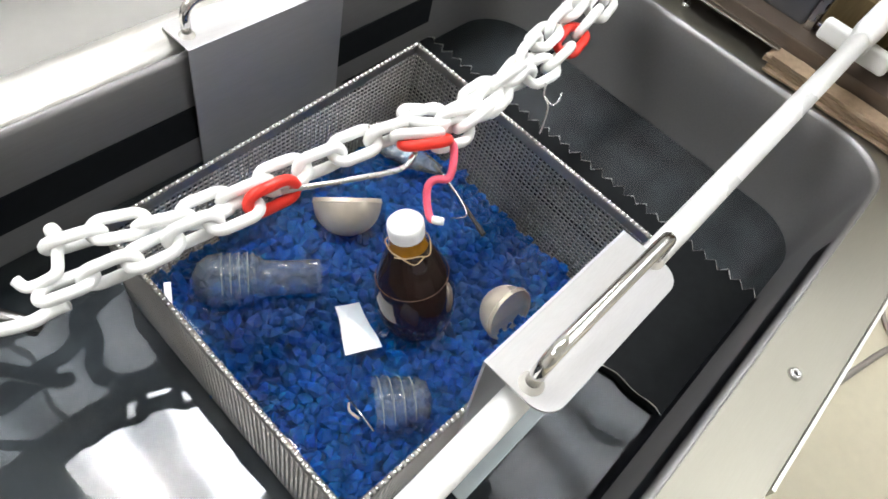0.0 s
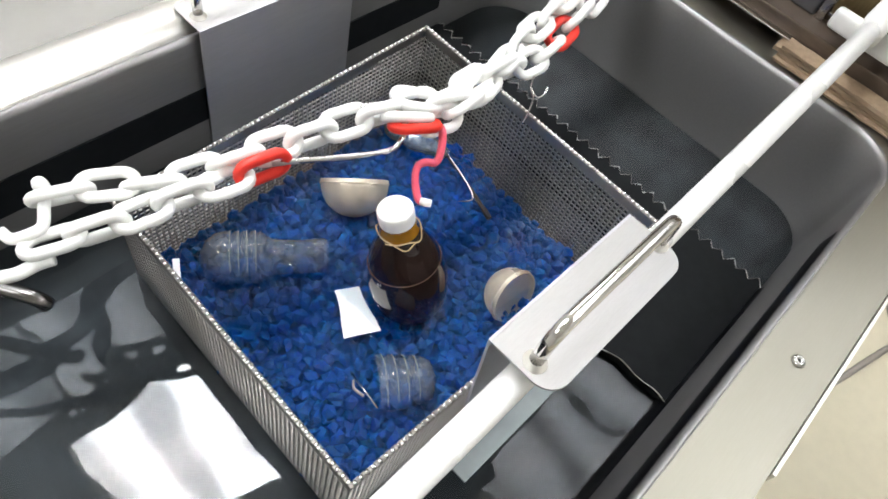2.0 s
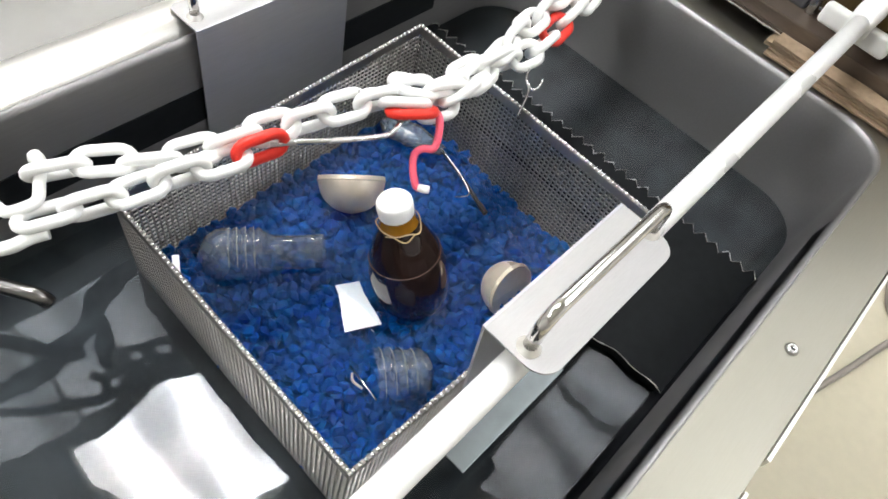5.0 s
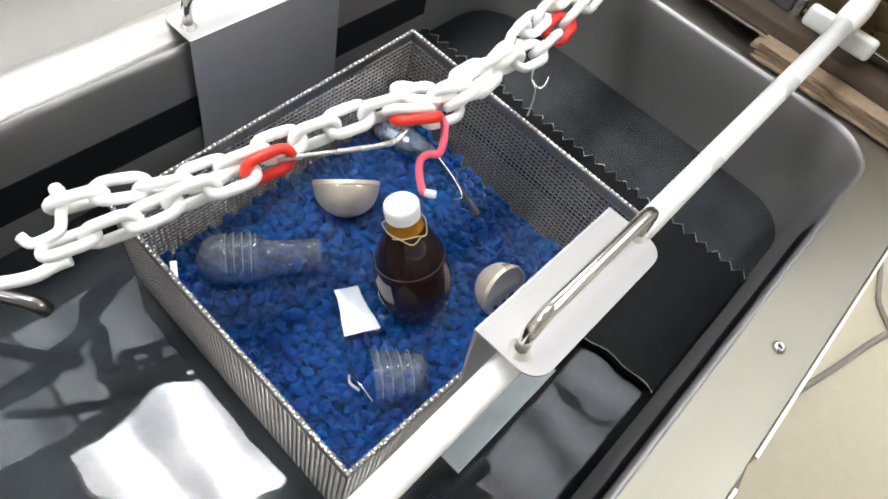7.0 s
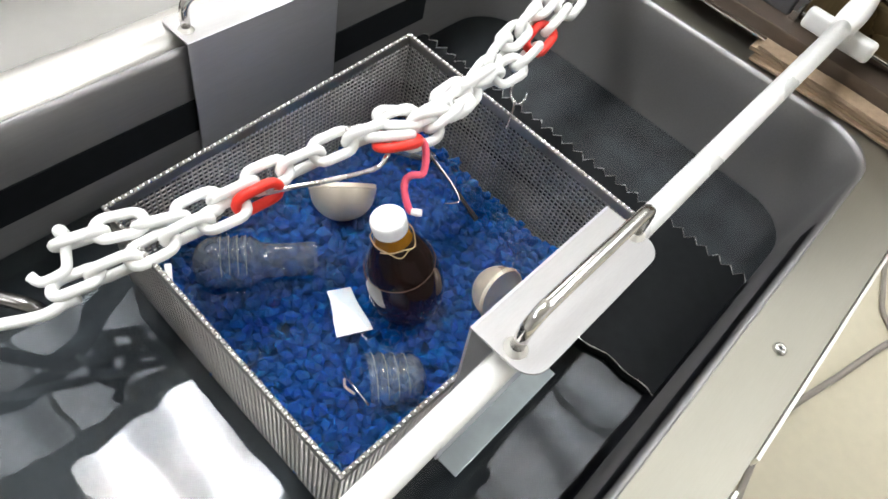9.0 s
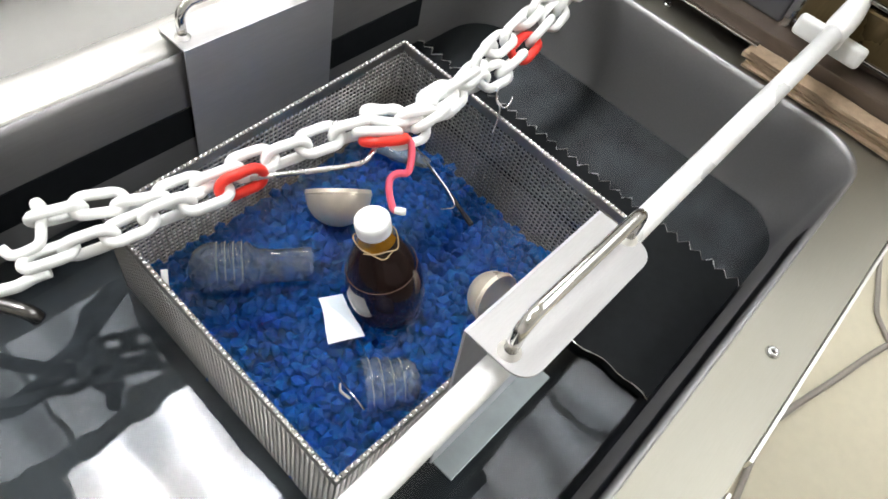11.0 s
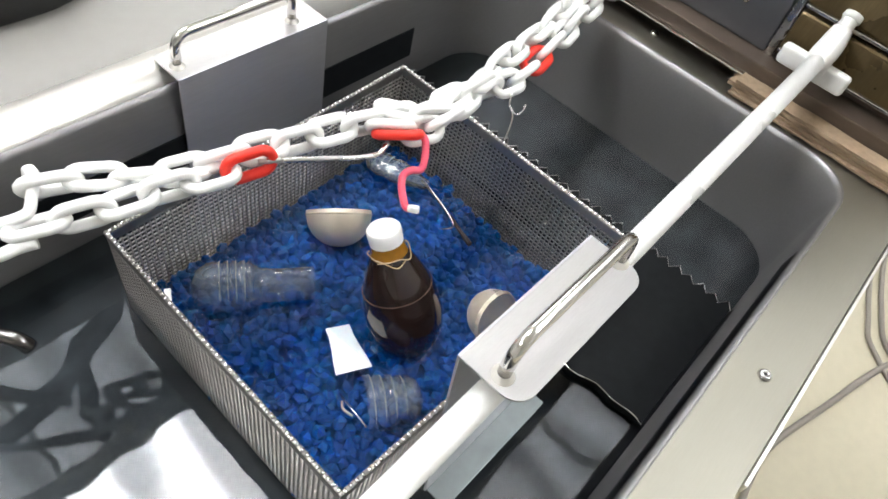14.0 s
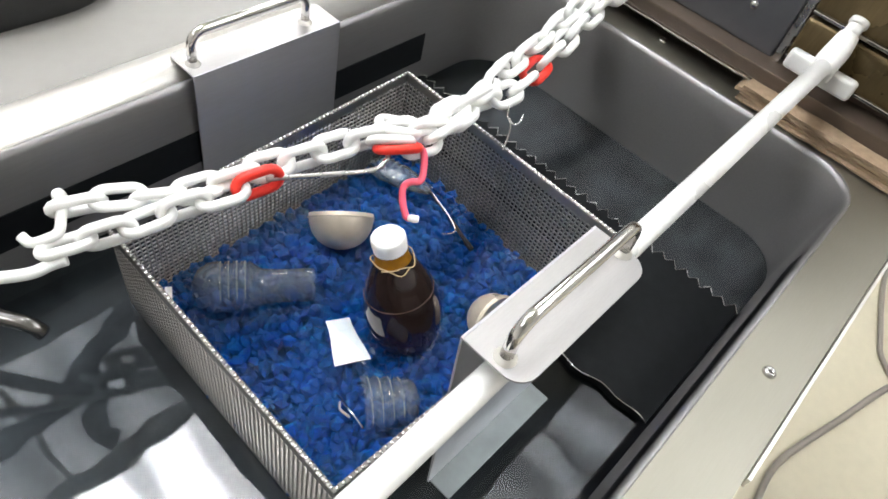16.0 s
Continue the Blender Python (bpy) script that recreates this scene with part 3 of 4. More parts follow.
def build_clear_cup():
    c = thing("clear_cup", "crushed clear plastic cup base lying under water", "cup")
    m = frame_to((0.0895, 0.063, -0.09), (0.1322, 0.0336, -0.09)) @ Matrix.Diagonal((1.1, 1.0, 1, 1))
    prof = [(.0225, 0)]
    for k in range(4):
        z = .006 + k * .009
        prof += [(.0225 - k * .0012, z), (.0200 - k * .0012, z + .003), (.0222 - k * .0012, z + .006)]
    prof += [(.015, .046), (.006, .050), (0, .051)]
    part("body", lathe(prof, 28, m), PET, c, "ribbed clear plastic", True)
    for k in range(4):
        z = .006 + k * .009
        part("rib", tube(upper_arc(m, .0226 - k * .0012, z), .0003, 6), PALE, c, "pale highlight painted along a moulded rib")
    return c


def build_lure():
    f = thing("clear_scoop", "crumpled clear plastic scrap with a dark stick", "plastic scrap")
    m = frame_to((.292, .272, GZ + .012), (.312, .200, GZ + .014)) @ Matrix.Diagonal((1, .7, 1, 1))
    part("scrap", lathe([(.004, 0), (.013, .008), (.016, .02), (.014, .03), (.016, .038), (.013, .05), (.006, .075)], 24, m), PET, f, "crumpled clear plastic", True)
    for k in range(4):
        part("rib", tube(upper_arc(m, .0166 - .0006 * k, .014 + .007 * k), .0004, 6), PALE, f)
    part("stick", tube(smoothed([(.318, .212, GZ + .008), (.311, .175, GZ + .006), (.303, .145, GZ + .004), (.296, .120, GZ + .003)], 5), [.0016] * 8 + [.0022] * 5 + [.003] * 3, 7), TWIG, f, "dark thin stick")
    part("wire", tube(smoothed([(.316, .205, GZ + .012), (.306, .165, GZ + .010), (.297, .146, GZ + .009), (.288, .148, GZ + .008), (.283, .153, GZ + .007)], 5), .0007, 6), ALU, f, "thin bent wire")
    return f


def build_small():
    rnd = random.Random(3)
    out = []
    t = thing("white_tag", "white plastic bottle-shaped card lying on the gravel", "card")
    b = bmesh.new()
    z = GZ + .008
    pts = [(0.1223, 0.1463), (0.1327, 0.1413), (0.1421, 0.1364), (0.1375, 0.1255), (0.1342, 0.1145), (0.1313, 0.1019), (0.1277, 0.0915), (0.1123, 0.0984), (0.0972, 0.105), (0.1042, 0.1164), (0.1122, 0.1275), (0.1183, 0.1373)]
    b.faces.new([b.verts.new((x, y, z + .002 * math.sin(x * 80))) for x, y in pts])
    ex = bmesh.ops.extrude_face_region(b, geom=b.faces[:])
    for v in ex["geom"]:
        if isinstance(v, bmesh.types.BMVert):
            v.co.z += .0014
    bmesh.ops.recalc_face_normals(b, faces=b.faces[:])
    part("card", b, TAG, t)
    out.append(t)
    n = thing("open_pin", "bent bright metal pin on the gravel", "pin")
    part("pin", tube([(.0812, .0835, GZ + .006), (.079, .064, GZ + .007), (.0765, .046, GZ + .008)], .0011, 8), CHROME, n, smooth=True)
    part("blade", tube(smoothed([(.079, .078, GZ + .004), (.0745, .072, GZ + .005), (.076, .062, GZ + .005)], 4), .0012, 6), PEARL, n, smooth=True)
    out.append(n)
    s = thing("white_strip", "small white plastic strip with dark marks by the basket wall", "strip")
    a, c = Vector((.030, .246, -.066)), Vector((.018, .226, -.068))
    sb = box(-.0028, .0028, -.0005, .0005, 0, (c - a).length, .0002, 1)
    sb.transform(frame_to(a, c))
    sp = part("strip", sb, TAG, s)
    for k in range(4):
        mb = box(-.0018, .0018, -.0009, -.0006, .005 + k * .0035, .006 + k * .0035)
        mb.transform(frame_to(a, c))
        part("mark", mb, RUBBER, sp)
    out.append(s)
    return out


# ---- brown bottle ----
BASE, TOP = Vector((0.1784, 0.0941, -0.1)), Vector((0.1699, 0.1302, 0.0229))


def build_bottle():
    b = thing("brown_bottle", "round dark brown glass bottle with a white stopper", "bottle", at=BASE)
    m = Matrix.Translation(-BASE) @ frame_to(BASE, TOP)
    H = (TOP - BASE).length
    k = H / .128
    prof = [(0, -.012), (.016, -.012), (.0225, -.009), (.0285, -.001), (.0330, .011), (.0350, .023), (.0352, .035), (.0342, .047), (.0322, .058), (.0294, .068), (.0258, .077), (.0222, .0855), (.0200, .0905), (.0178, .0955), (.0166, .0988)]
    part("body", lathe([(r, z * k) for r, z in prof], 48, m), BROWN, b, "dark brown glossy glass", True)
    part("neck", lathe([(r, z * k) for r, z in [(.0166, .0988), (.0156, .102), (.0148, .107), (.0146, .110)]], 40, m), AMBER, b, "amber glass neck", True)
    part("stopper", lathe([(r, z * k) for r, z in [(.0138, .1035), (.0147, .104), (.0145, .111), (.0150, .118), (.0147, .1225), (.0132, .1245), (.009, .1240), (0, .1236)]], 40, m), WHITE, b, "white foam stopper", True)
    part("liquid_line", tube([m @ Vector((.0312 * math.cos(radians(a)), .0312 * math.sin(radians(a)), .0625 * k)) for a in range(0, 360, 8)], .0003, 5, True), LIQUID, b, "thin dull line where the liquid ends")
    # Left oval is the sticker; the right one paints a small glint.
    for ang, z in ((-200, .022), (-75, .030)):
        lb = bmesh.new()
        c = []
        for i in range(20):
            u = 2 * math.pi * i / 20
            a = radians(ang) + .30 * math.cos(u)
            zz = z + .012 * math.sin(u)
            r = float(np.interp(zz, [p[1] for p in prof], [p[0] for p in prof])) + .0004
            c.append(lb.verts.new(m @ Vector((r * math.cos(a), r * math.sin(a), zz * k))))
        lb.faces.new(c)
        part("label", lb, LABEL, b, "pale oval, sticker on the left, painted glint on the right")
    # wire twisted round the neck
    rnd = random.Random(5)
    p = []
    for i in range(26):
        a = i * .55
        z = .0985 + rnd.uniform(-.004, .004)
        rr = float(np.interp(z, [.091, .0965, .102, .107], [.0196, .0172, .0156, .0148])) + rnd.uniform(.0006, .003)
        p.append(m @ Vector((rr * math.cos(a), rr * math.sin(a), z * k)))
    nw = part("neck_wire", tube(smoothed(p[:15], 4), .00055, 5), TWINE, b, "thin tan wire tangled round the neck")
    for j in range(6):
        q = []
        for i in range(8):
            z = .074 + .0055 * i + rnd.uniform(-.002, .002)
            rr = float(np.interp(z, [.068, .077, .0855, .0965, .107], [.0294, .0258, .0222, .0172, .0148])) + rnd.uniform(.0005, .003)
            a = -2.52 + .11 * j + rnd.uniform(-.15, .15)
            q.append(m @ Vector((rr * math.cos(a), rr * math.sin(a), z * k)))
        part("loose_wire", tube(smoothed(q, 3), .0008, 5), ALU if j % 2 else TWINE, nw)
    return b


# ---- chain and cord ----
PIVOT = Vector((0.2188, 0.159, 0.0618))
LINK_L, LINK_W, LINK_R = 0.0450, 0.0272, 0.0043


def link_mesh(length=LINK_L, width=LINK_W, r=LINK_R):
    p = []
    a, w = length / 2 - width / 2, width / 2 - r
    for k in range(9):
        t = radians(-90 + 180 * k / 8)
        p.append((a + w * math.cos(t), w * math.sin(t), 0))
    for k in range(9):
        t = radians(90 + 180 * k / 8)
        p.append((-a + w * math.cos(t), w * math.sin(t), 0))
    return tube(p, r, 10, True)


def resample(pts, step):
    s = smoothed(pts, 8)
    total = sum((b - a).length for a, b in zip(s, s[1:]))
    step = total / max(1, round(total / step)) * .9999
    out, acc = [s[0]], 0.0
    prev = s[0]
    for q in s[1:]:
        d = (q - prev).length
        while acc + d >= step:
            prev = prev.lerp(q, (step - acc) / d)
            out.append(prev.copy())
            d = (q - prev).length
            acc = 0.0
        acc += d
        prev = q
    return out


STRANDS = (   # way, first turn in degrees, places of red links
    ([(-0.018, 0.2641, 0.037), (0.0075, 0.253, 0.0410), (0.0312, 0.2373, 0.0402), (0.0552, 0.2277, 0.0436), (0.0801, 0.2213, 0.0487), (0.0987, 0.2125, 0.0510), (0.1235, 0.2084, 0.055), (0.1475, 0.1999, 0.0555), (0.1719, 0.194, 0.060), (0.2018, 0.182, 0.065), (0.2312, 0.1725, 0.0675), (0.2539, 0.1649, 0.0678), (0.2831, 0.1655, 0.0681), (0.3092, 0.1631, 0.0717)], 80, ()),
    ([(-0.0395, 0.2409, 0.0296), (-0.0075, 0.2277, 0.0369), (0.0192, 0.2205, 0.0416), (0.0454, 0.2144, 0.0464), (0.0747, 0.2048, 0.0495), (0.0964, 0.1999, 0.0531)], 15, ((0.0964, 0.1999, 0.0531),)),
    ([(0.3225, 0.1647, 0.0721), (0.3386, 0.1689, 0.074), (0.3746, 0.1749, 0.0744), (0.4111, 0.1797, 0.0748), (0.451, 0.1868, 0.078), (0.4995, 0.1948, 0.0809), (0.5601, 0.2023, 0.0853)], 20, ()),
    ([(0.2099, 0.1691, 0.0657), (0.2289, 0.1564, 0.0636), (0.2574, 0.1545, 0.0652), (0.2871, 0.1578, 0.068)], 50, ()),
    ([(0.2243, 0.176, 0.0712), (0.2399, 0.1687, 0.0713), (0.2501, 0.1578, 0.0666), (0.2745, 0.1576, 0.0673)], 10, ()),
    ([(0.3181, 0.1594, 0.0674), (0.3279, 0.1547, 0.0684), (0.3643, 0.1534, 0.0665), (0.3995, 0.1605, 0.0668), (0.4347, 0.1652, 0.0725), (0.473, 0.173, 0.0749), (0.5079, 0.1789, 0.0809), (0.569, 0.1857, 0.0853)], 70, ((0.3995, 0.1605, 0.0668),)),
)


def build_chain():
    ch = thing("plastic_chain", "doubled white plastic chain with a few red links", "chain", at=PIVOT)
    me_w = me_r = None
    rnd = random.Random(8)
    for way, turn, reds in STRANDS:
        p = resample([Vector(q) - PIVOT for q in way], LINK_L - 3.9 * LINK_R)
        marked = {min(range(len(p)), key=lambda i: (p[i] + PIVOT - Vector(q)).length) for q in reds}
        for i in range(len(p)):
            d = (p[min(i + 1, len(p) - 1)] - p[max(i - 1, 0)]).normalized()
            side = d.cross(Vector((0, 0, 1))).normalized()
            up = side.cross(d)
            m = Matrix((d, side, up)).transposed().to_4x4()
            m = Matrix.Translation(p[i]) @ m @ Matrix.Rotation(radians(turn + 90 * (i % 2) + rnd.uniform(-14, 14)), 4, "X")
            if me_w is None:
                o = obj("chain_link", link_mesh(), WHITE, True)
                me_w = o.data
                me_r = me_w.copy()
                me_r.materials[0] = RED
            else:
                o = new("chain_link", me_w)
            if i in marked:
                o.data = me_r
                o["label"] = "red plastic link"
            o.parent = ch
            o.matrix_local = m
    # red link that carries the cord
    o = new("chain_link", me_r)
    o.parent = ch
    o["label"] = "red plastic link"
    a, c = Vector((0.1966, 0.1693, 0.0635)) - PIVOT, Vector((0.2254, 0.1531, 0.0639)) - PIVOT
    d = (c - a).normalized()
    side = d.cross(Vector((0, 0, 1))).normalized()
    o.matrix_local = Matrix.Translation((a + c) / 2) @ Matrix((d, side, side.cross(d))).transposed().to_4x4() @ Matrix.Rotation(radians(38), 4, "X")
    # spreader at the folded end
    w = [Vector(q) - PIVOT for q in [(-0.0239, 0.2709, 0.04), (-0.0311, 0.2618, 0.036), (-0.0382, 0.2528, 0.032), (-0.047, 0.2535, 0.0291), (-0.057, 0.2579, 0.0267), (-0.0597, 0.2663, 0.0278)]]
    part("end_hook", tube(smoothed(w, 6), .0040, 12), WHITE, ch, "white plastic end hook", True)
    part("end_knob", tube([Vector(q) - PIVOT for q in [(-0.0245, 0.2720, 0.0400), (-0.0252, 0.2735, 0.0440), (-0.0256, 0.2742, 0.0475), (-0.0258, 0.2745, 0.0492)]], [.0050, .0052, .0042, .0020], 12), WHITE, ch, "small rounded white knob", True)
    w = [Vector(q) - PIVOT for q in [(-0.0448, 0.2312, 0.0265), (-0.0552, 0.2352, 0.0237), (-0.0682, 0.2369, 0.0222), (-0.086, 0.2466, 0.0203), (-0.107, 0.2591, 0.0235), (-0.1349, 0.2832, 0.0263)]]
    part("end_bar", tube(smoothed(w, 6), .0046, 12), WHITE, ch, "white plastic bar running on from the chain", True)
    return ch


def carried(name, label, category, way, r, material, pname, sides=9):
    h = thing(name, label, category, at=PIVOT)
    part(pname, tube(smoothed([Vector(q) - PIVOT for q in way], 6), r, sides), material, h, smooth=True)
    return h


def build_carried():
    hook = carried("wire_hook", "long bent bare metal wire hook on the chain", "hook", [(0.103, 0.1984, 0.0543), (0.1216, 0.1886, 0.0554), (0.1437, 0.1757, 0.0565), (0.1823, 0.1595, 0.0546), (0.1954, 0.1594, 0.058), (0.2055, 0.1651, 0.0615), (0.2069, 0.1776, 0.0692), (0.1969, 0.1888, 0.0704), (0.1829, 0.1945, 0.0696)], .0022, ALU, "wire")
    cord = carried("pull_cord", "kinked pink plastic cord tied to the bottle", "cord", [(0.2267, 0.1576, 0.0639), (0.2285, 0.1464, 0.0612), (0.221, 0.1363, 0.0516), (0.2146, 0.1331, 0.0452), (0.2092, 0.1388, 0.0424), (0.2033, 0.1405, 0.038), (0.1977, 0.1348, 0.0312), (0.1931, 0.1241, 0.0233), (0.1928, 0.1187, 0.0237)], .0032, PINK, "cord")
    tip = [Vector(q) - PIVOT for q in [(0.1924, 0.1202, 0.024), (0.1941, 0.1164, 0.025), (0.1964, 0.1125, 0.0264)]]
    part("cord_end", tube(tip, [.0030, .0036, .0032], 10), WHITE, cord, "white cord end", True)
    fh = carried("small_hook", "small bright barbed wire hook hanging under the chain", "hook", [(0.336, 0.1402, 0.0686), (0.3326, 0.1364, 0.0589), (0.3314, 0.1298, 0.0546), (0.3291, 0.1264, 0.047), (0.3239, 0.1235, 0.0365), (0.3212, 0.1223, 0.0319)], .0010, ALU, "wire", 7)
    part("barb", tube(smoothed([Vector(q) - PIVOT for q in [(0.3326, 0.1364, 0.0589), (0.3331, 0.1274, 0.0549), (0.338, 0.1246, 0.0583), (0.343, 0.1266, 0.0634)]], 5), .0009, 7), ALU, fh, smooth=True)
    return [hook, cord, fh]


# ---- beyond the tank ----
def build_around():
    c = thing("counter", "plain grey laminate counter beside the tank", "counter")
    part("top", box(-1.2, 1.3, TY1 + .062, TY1 + .75, RIM - .09, RIM - .05, .004), GREYTOP, c)
    part("cabinet", box(-1.18, 1.28, TY1 + .08, TY1 + .73, -.75, RIM - .09), GREYTOP, c)
    d = thing("black_case", "black case standing at the back of the counter", "case")
    shell = [[(x, y, z) for x, y in outline(-.45 + k, .235 - k, .572 + k, .80 - k, .11 - k, 10)] for k, z in ((.004, RIM - .05), (0, RIM - .044), (0, RIM + .012), (.005, RIM + .019), (.014, RIM + .022))]
    part("shell", loft(shell, True), RUBBER, d, smooth=True)
    part("seam", tube([(x, y, RIM - .012) for x, y, _ in shell[1]], .0016, 6, True), GUN, d, "thin seam round the case")
    for n, way, r in (("floor_cable", [(.62, -.40, -.743), (.80, -.375, -.743), (.91, -.376, -.743), (1.1, -.43, -.743), (1.30, -.49, -.743), (1.55, -.6, -.743)], .007),
                      ("coiled_cable", [(2.1, -.28, -.744), (1.66, -.349, -.744), (1.42, -.4145, -.744), (1.33, -.46, -.744), (1.22, -.62, -.744), (1.3, -.8, -.744)], .006),
                      ("coiled_cable", [(2.1, -.32, -.744), (1.68, -.375, -.744), (1.45, -.44, -.744), (1.36, -.49, -.744), (1.27, -.64, -.744), (1.35, -.82, -.744)], .006)):
        e = thing(n, "grey cable lying on the cream floor", "cable", "floor cables")
        part("cable", tube(smoothed(way, 6), r, 8), CABLE, e, smooth=True)


build_room()
build_tank()
build_machine()
build_rod()
build_hangers()
basket = build_basket()
gravel = build_gravel()
cup_a = build_cup("half_cup", (0.2085, 0.2262, -0.074), (0.5025, 0.6159, 0.6008), .0325, .036, "pearly champagne half cup lying under water")
cup_b = build_cup("half_cup", (0.24, 0.0397, -0.082), (-0.0894, -0.8663, 0.3237), .026, .030, "pearly metal half cup lying on its side", True)
loose = [build_clear_bottle(), build_clear_cup(), build_lure(), *build_small(), cup_a, cup_b]
tag = loose[3]
bottle = build_bottle()
chain = build_chain()
hung = build_carried()
build_around()

BASKET_ROWS = [
    (0, -0.0039, -0.0036, 0.0),
    (0.5, -0.0026, -0.0036, 0.0),
    (1, -0.0021, -0.0032, 0.0),
    (1.5, -0.0021, -0.0018, 0.0),
    (2, -0.0025, -0.0011, 0.0),
    (2.5, -0.0027, -0.0010, 0.0),
    (3, -0.0026, -0.0010, 0.0),
    (3.5, -0.0024, -0.0007, 0.0),
    (4, -0.0020, -0.0004, 0.0),
    (6.5, -0.0010, -0.0002, 0.0),
    (7, -0.0004, 0.0000, 0.0),
    (7.5, -0.0006, 0.0002, 0.0),
    (8, -0.0009, 0.0005, 0.0),
    (8.5, -0.0012, 0.0008, 0.0),
    (9, -0.0015, 0.0010, 0.0),
    (11.5, -0.0016, 0.0009, 0.0),
    (12, -0.0015, 0.0009, 0.0),
    (12.5, -0.0006, 0.0012, 0.0),
    (13, 0.0026, 0.0017, 0.0),
    (13.5, 0.0078, 0.0020, 0.0),
    (14, 0.0097, 0.0023, 0.0),
    (14.5, 0.0083, 0.0024, 0.0),
    (15, 0.0045, 0.0012, 0.0),
    (15.5, 0.0012, 0.0005, 0.0),
    (16, -0.0003, 0.0015, 0.0),
]
TAG_ROWS = [
    (0, 0.0013, 0.0006),
    (0.5, 0.0020, -0.0002),
    (1, 0.0021, -0.0010),
    (1.5, -0.0006, 0.0004),
    (2, -0.0044, 0.0034),
    (2.5, -0.0077, 0.0047),
    (3, -0.0070, 0.0042),
    (3.5, -0.0072, 0.0038),
    (4, -0.0056, 0.0035),
    (6.5, 0.0002, 0.0009),
    (7, 0.0003, 0.0003),
    (7.5, 0.0015, 0.0012),
    (8, 0.0017, 0.0016),
    (8.5, 0.0009, 0.0029),
    (9, -0.0014, 0.0049),
    (11.5, -0.0064, 0.0058),
    (12, -0.0075, 0.0051),
    (12.5, -0.0056, 0.0039),
    (13, -0.0019, -0.0006),
    (13.5, 0.0007, -0.0047),
    (14, 0.0012, -0.0055),
    (14.5, 0.0006, -0.0053),
    (15, -0.0001, -0.0047),
    (15.5, -0.0006, -0.0034),
    (16, -0.0023, 0.0004),
]
CHAIN_ROWS = [
    (0.0, 0.2139, 0.1504, 0.0625, -0.86, -1.71, 0.98),
    (0.5, 0.2146, 0.1519, 0.0644, -0.5, -0.64, 0.89),
    (1.0, 0.2153, 0.1527, 0.066, 1.17, 0.31, 0.89),
    (1.5, 0.213, 0.1566, 0.0618, 3.94, 0.46, 0.93),
    (2.0, 0.21, 0.1649, 0.0514, 7.15, -0.27, 0.94),
    (2.5, 0.2079, 0.169, 0.047, 10.68, -0.4, 0.88),
    (3.0, 0.208, 0.1677, 0.0515, 11.04, 1.01, 0.65),
    (3.5, 0.2089, 0.1687, 0.0526, 10.9, 1.83, 0.37),
    (4.0, 0.2092, 0.169, 0.0543, 10.43, 2.58, 0.44),
    (6.5, 0.2201, 0.1605, 0.0614, 0.76, 0.53, 0.06),
    (7.0, 0.2186, 0.1588, 0.0623, -0.64, 0.16, -0.08),
    (7.5, 0.2196, 0.1587, 0.0587, -1.35, -1.05, 0.35),
    (8.0, 0.2194, 0.1584, 0.0569, -1.83, -1.63, 0.52),
    (8.5, 0.2175, 0.1617, 0.0496, -0.46, -3.56, 0.65),
    (9.0, 0.215, 0.1674, 0.0319, 6.71, -6.48, 1.82),
    (11.5, 0.2143, 0.1776, 0.0347, 2.5, 1.5, -0.71),
    (12.0, 0.2156, 0.1775, 0.0373, 3.3, 3.18, -1.55),
    (12.5, 0.2186, 0.1752, 0.0457, -0.52, 5.76, -2.95),
    (13.0, 0.2241, 0.1731, 0.0567, -1.54, 8.57, -1.14),
    (13.5, 0.2256, 0.1717, 0.0661, 3.19, 5.11, -1.51),
    (14.0, 0.2259, 0.1708, 0.068, 2.17, 4.34, -1.63),
    (14.5, 0.2265, 0.1697, 0.065, 2.37, 3.72, -1.13),
    (15.0, 0.2262, 0.1691, 0.0621, 3.07, 2.92, -0.74),
    (15.5, 0.2244, 0.1673, 0.0604, 1.49, 3.35, -0.24),
    (16.0, 0.2277, 0.1784, 0.042, 2.81, 0.6, -1.05),
]
BEND_ROWS = [
    (0.0, 0.0, -0.0, 0.0),
    (0.5, 0.0, -0.0, 0.0),
    (1.0, 0.0, -0.0, 0.0),
    (1.5, 0.0, -0.0, 0.0),
    (2.0, 0.0, -0.0, 0.0),
    (2.5, 0.0, -0.0, 0.0),
    (3.0, 0.0, -0.0, 0.0),
    (3.5, 0.0, -0.0, 0.0),
    (4.0, 0.0, -0.0, 0.0),
    (6.5, 0.0, -0.0, 0.0),
    (7.0, 0.0, -0.0, 0.0),
    (7.5, 0.0, -0.0, 0.0),
    (8.0, 0.0, -0.0, 0.0),
    (8.5, -0.02, 0.59, -0.48),
    (9.0, -0.07, 1.29, -0.83),
    (11.5, 0.06, -2.2, 1.26),
    (12.0, 0.05, -2.92, 1.95),
    (12.5, 0.06, -4.04, 2.83),
    (13.0, 0.29, -5.08, 0.93),
    (13.5, 0.11, -2.17, 1.15),
    (14.0, 0.08, -1.8, 1.06),
    (14.5, 0.09, -1.8, 0.89),
    (15.0, 0.09, -1.5, 0.56),
    (15.5, 0.14, -1.92, 0.44),
    (16.0, 0.13, -1.77, 0.51),
]
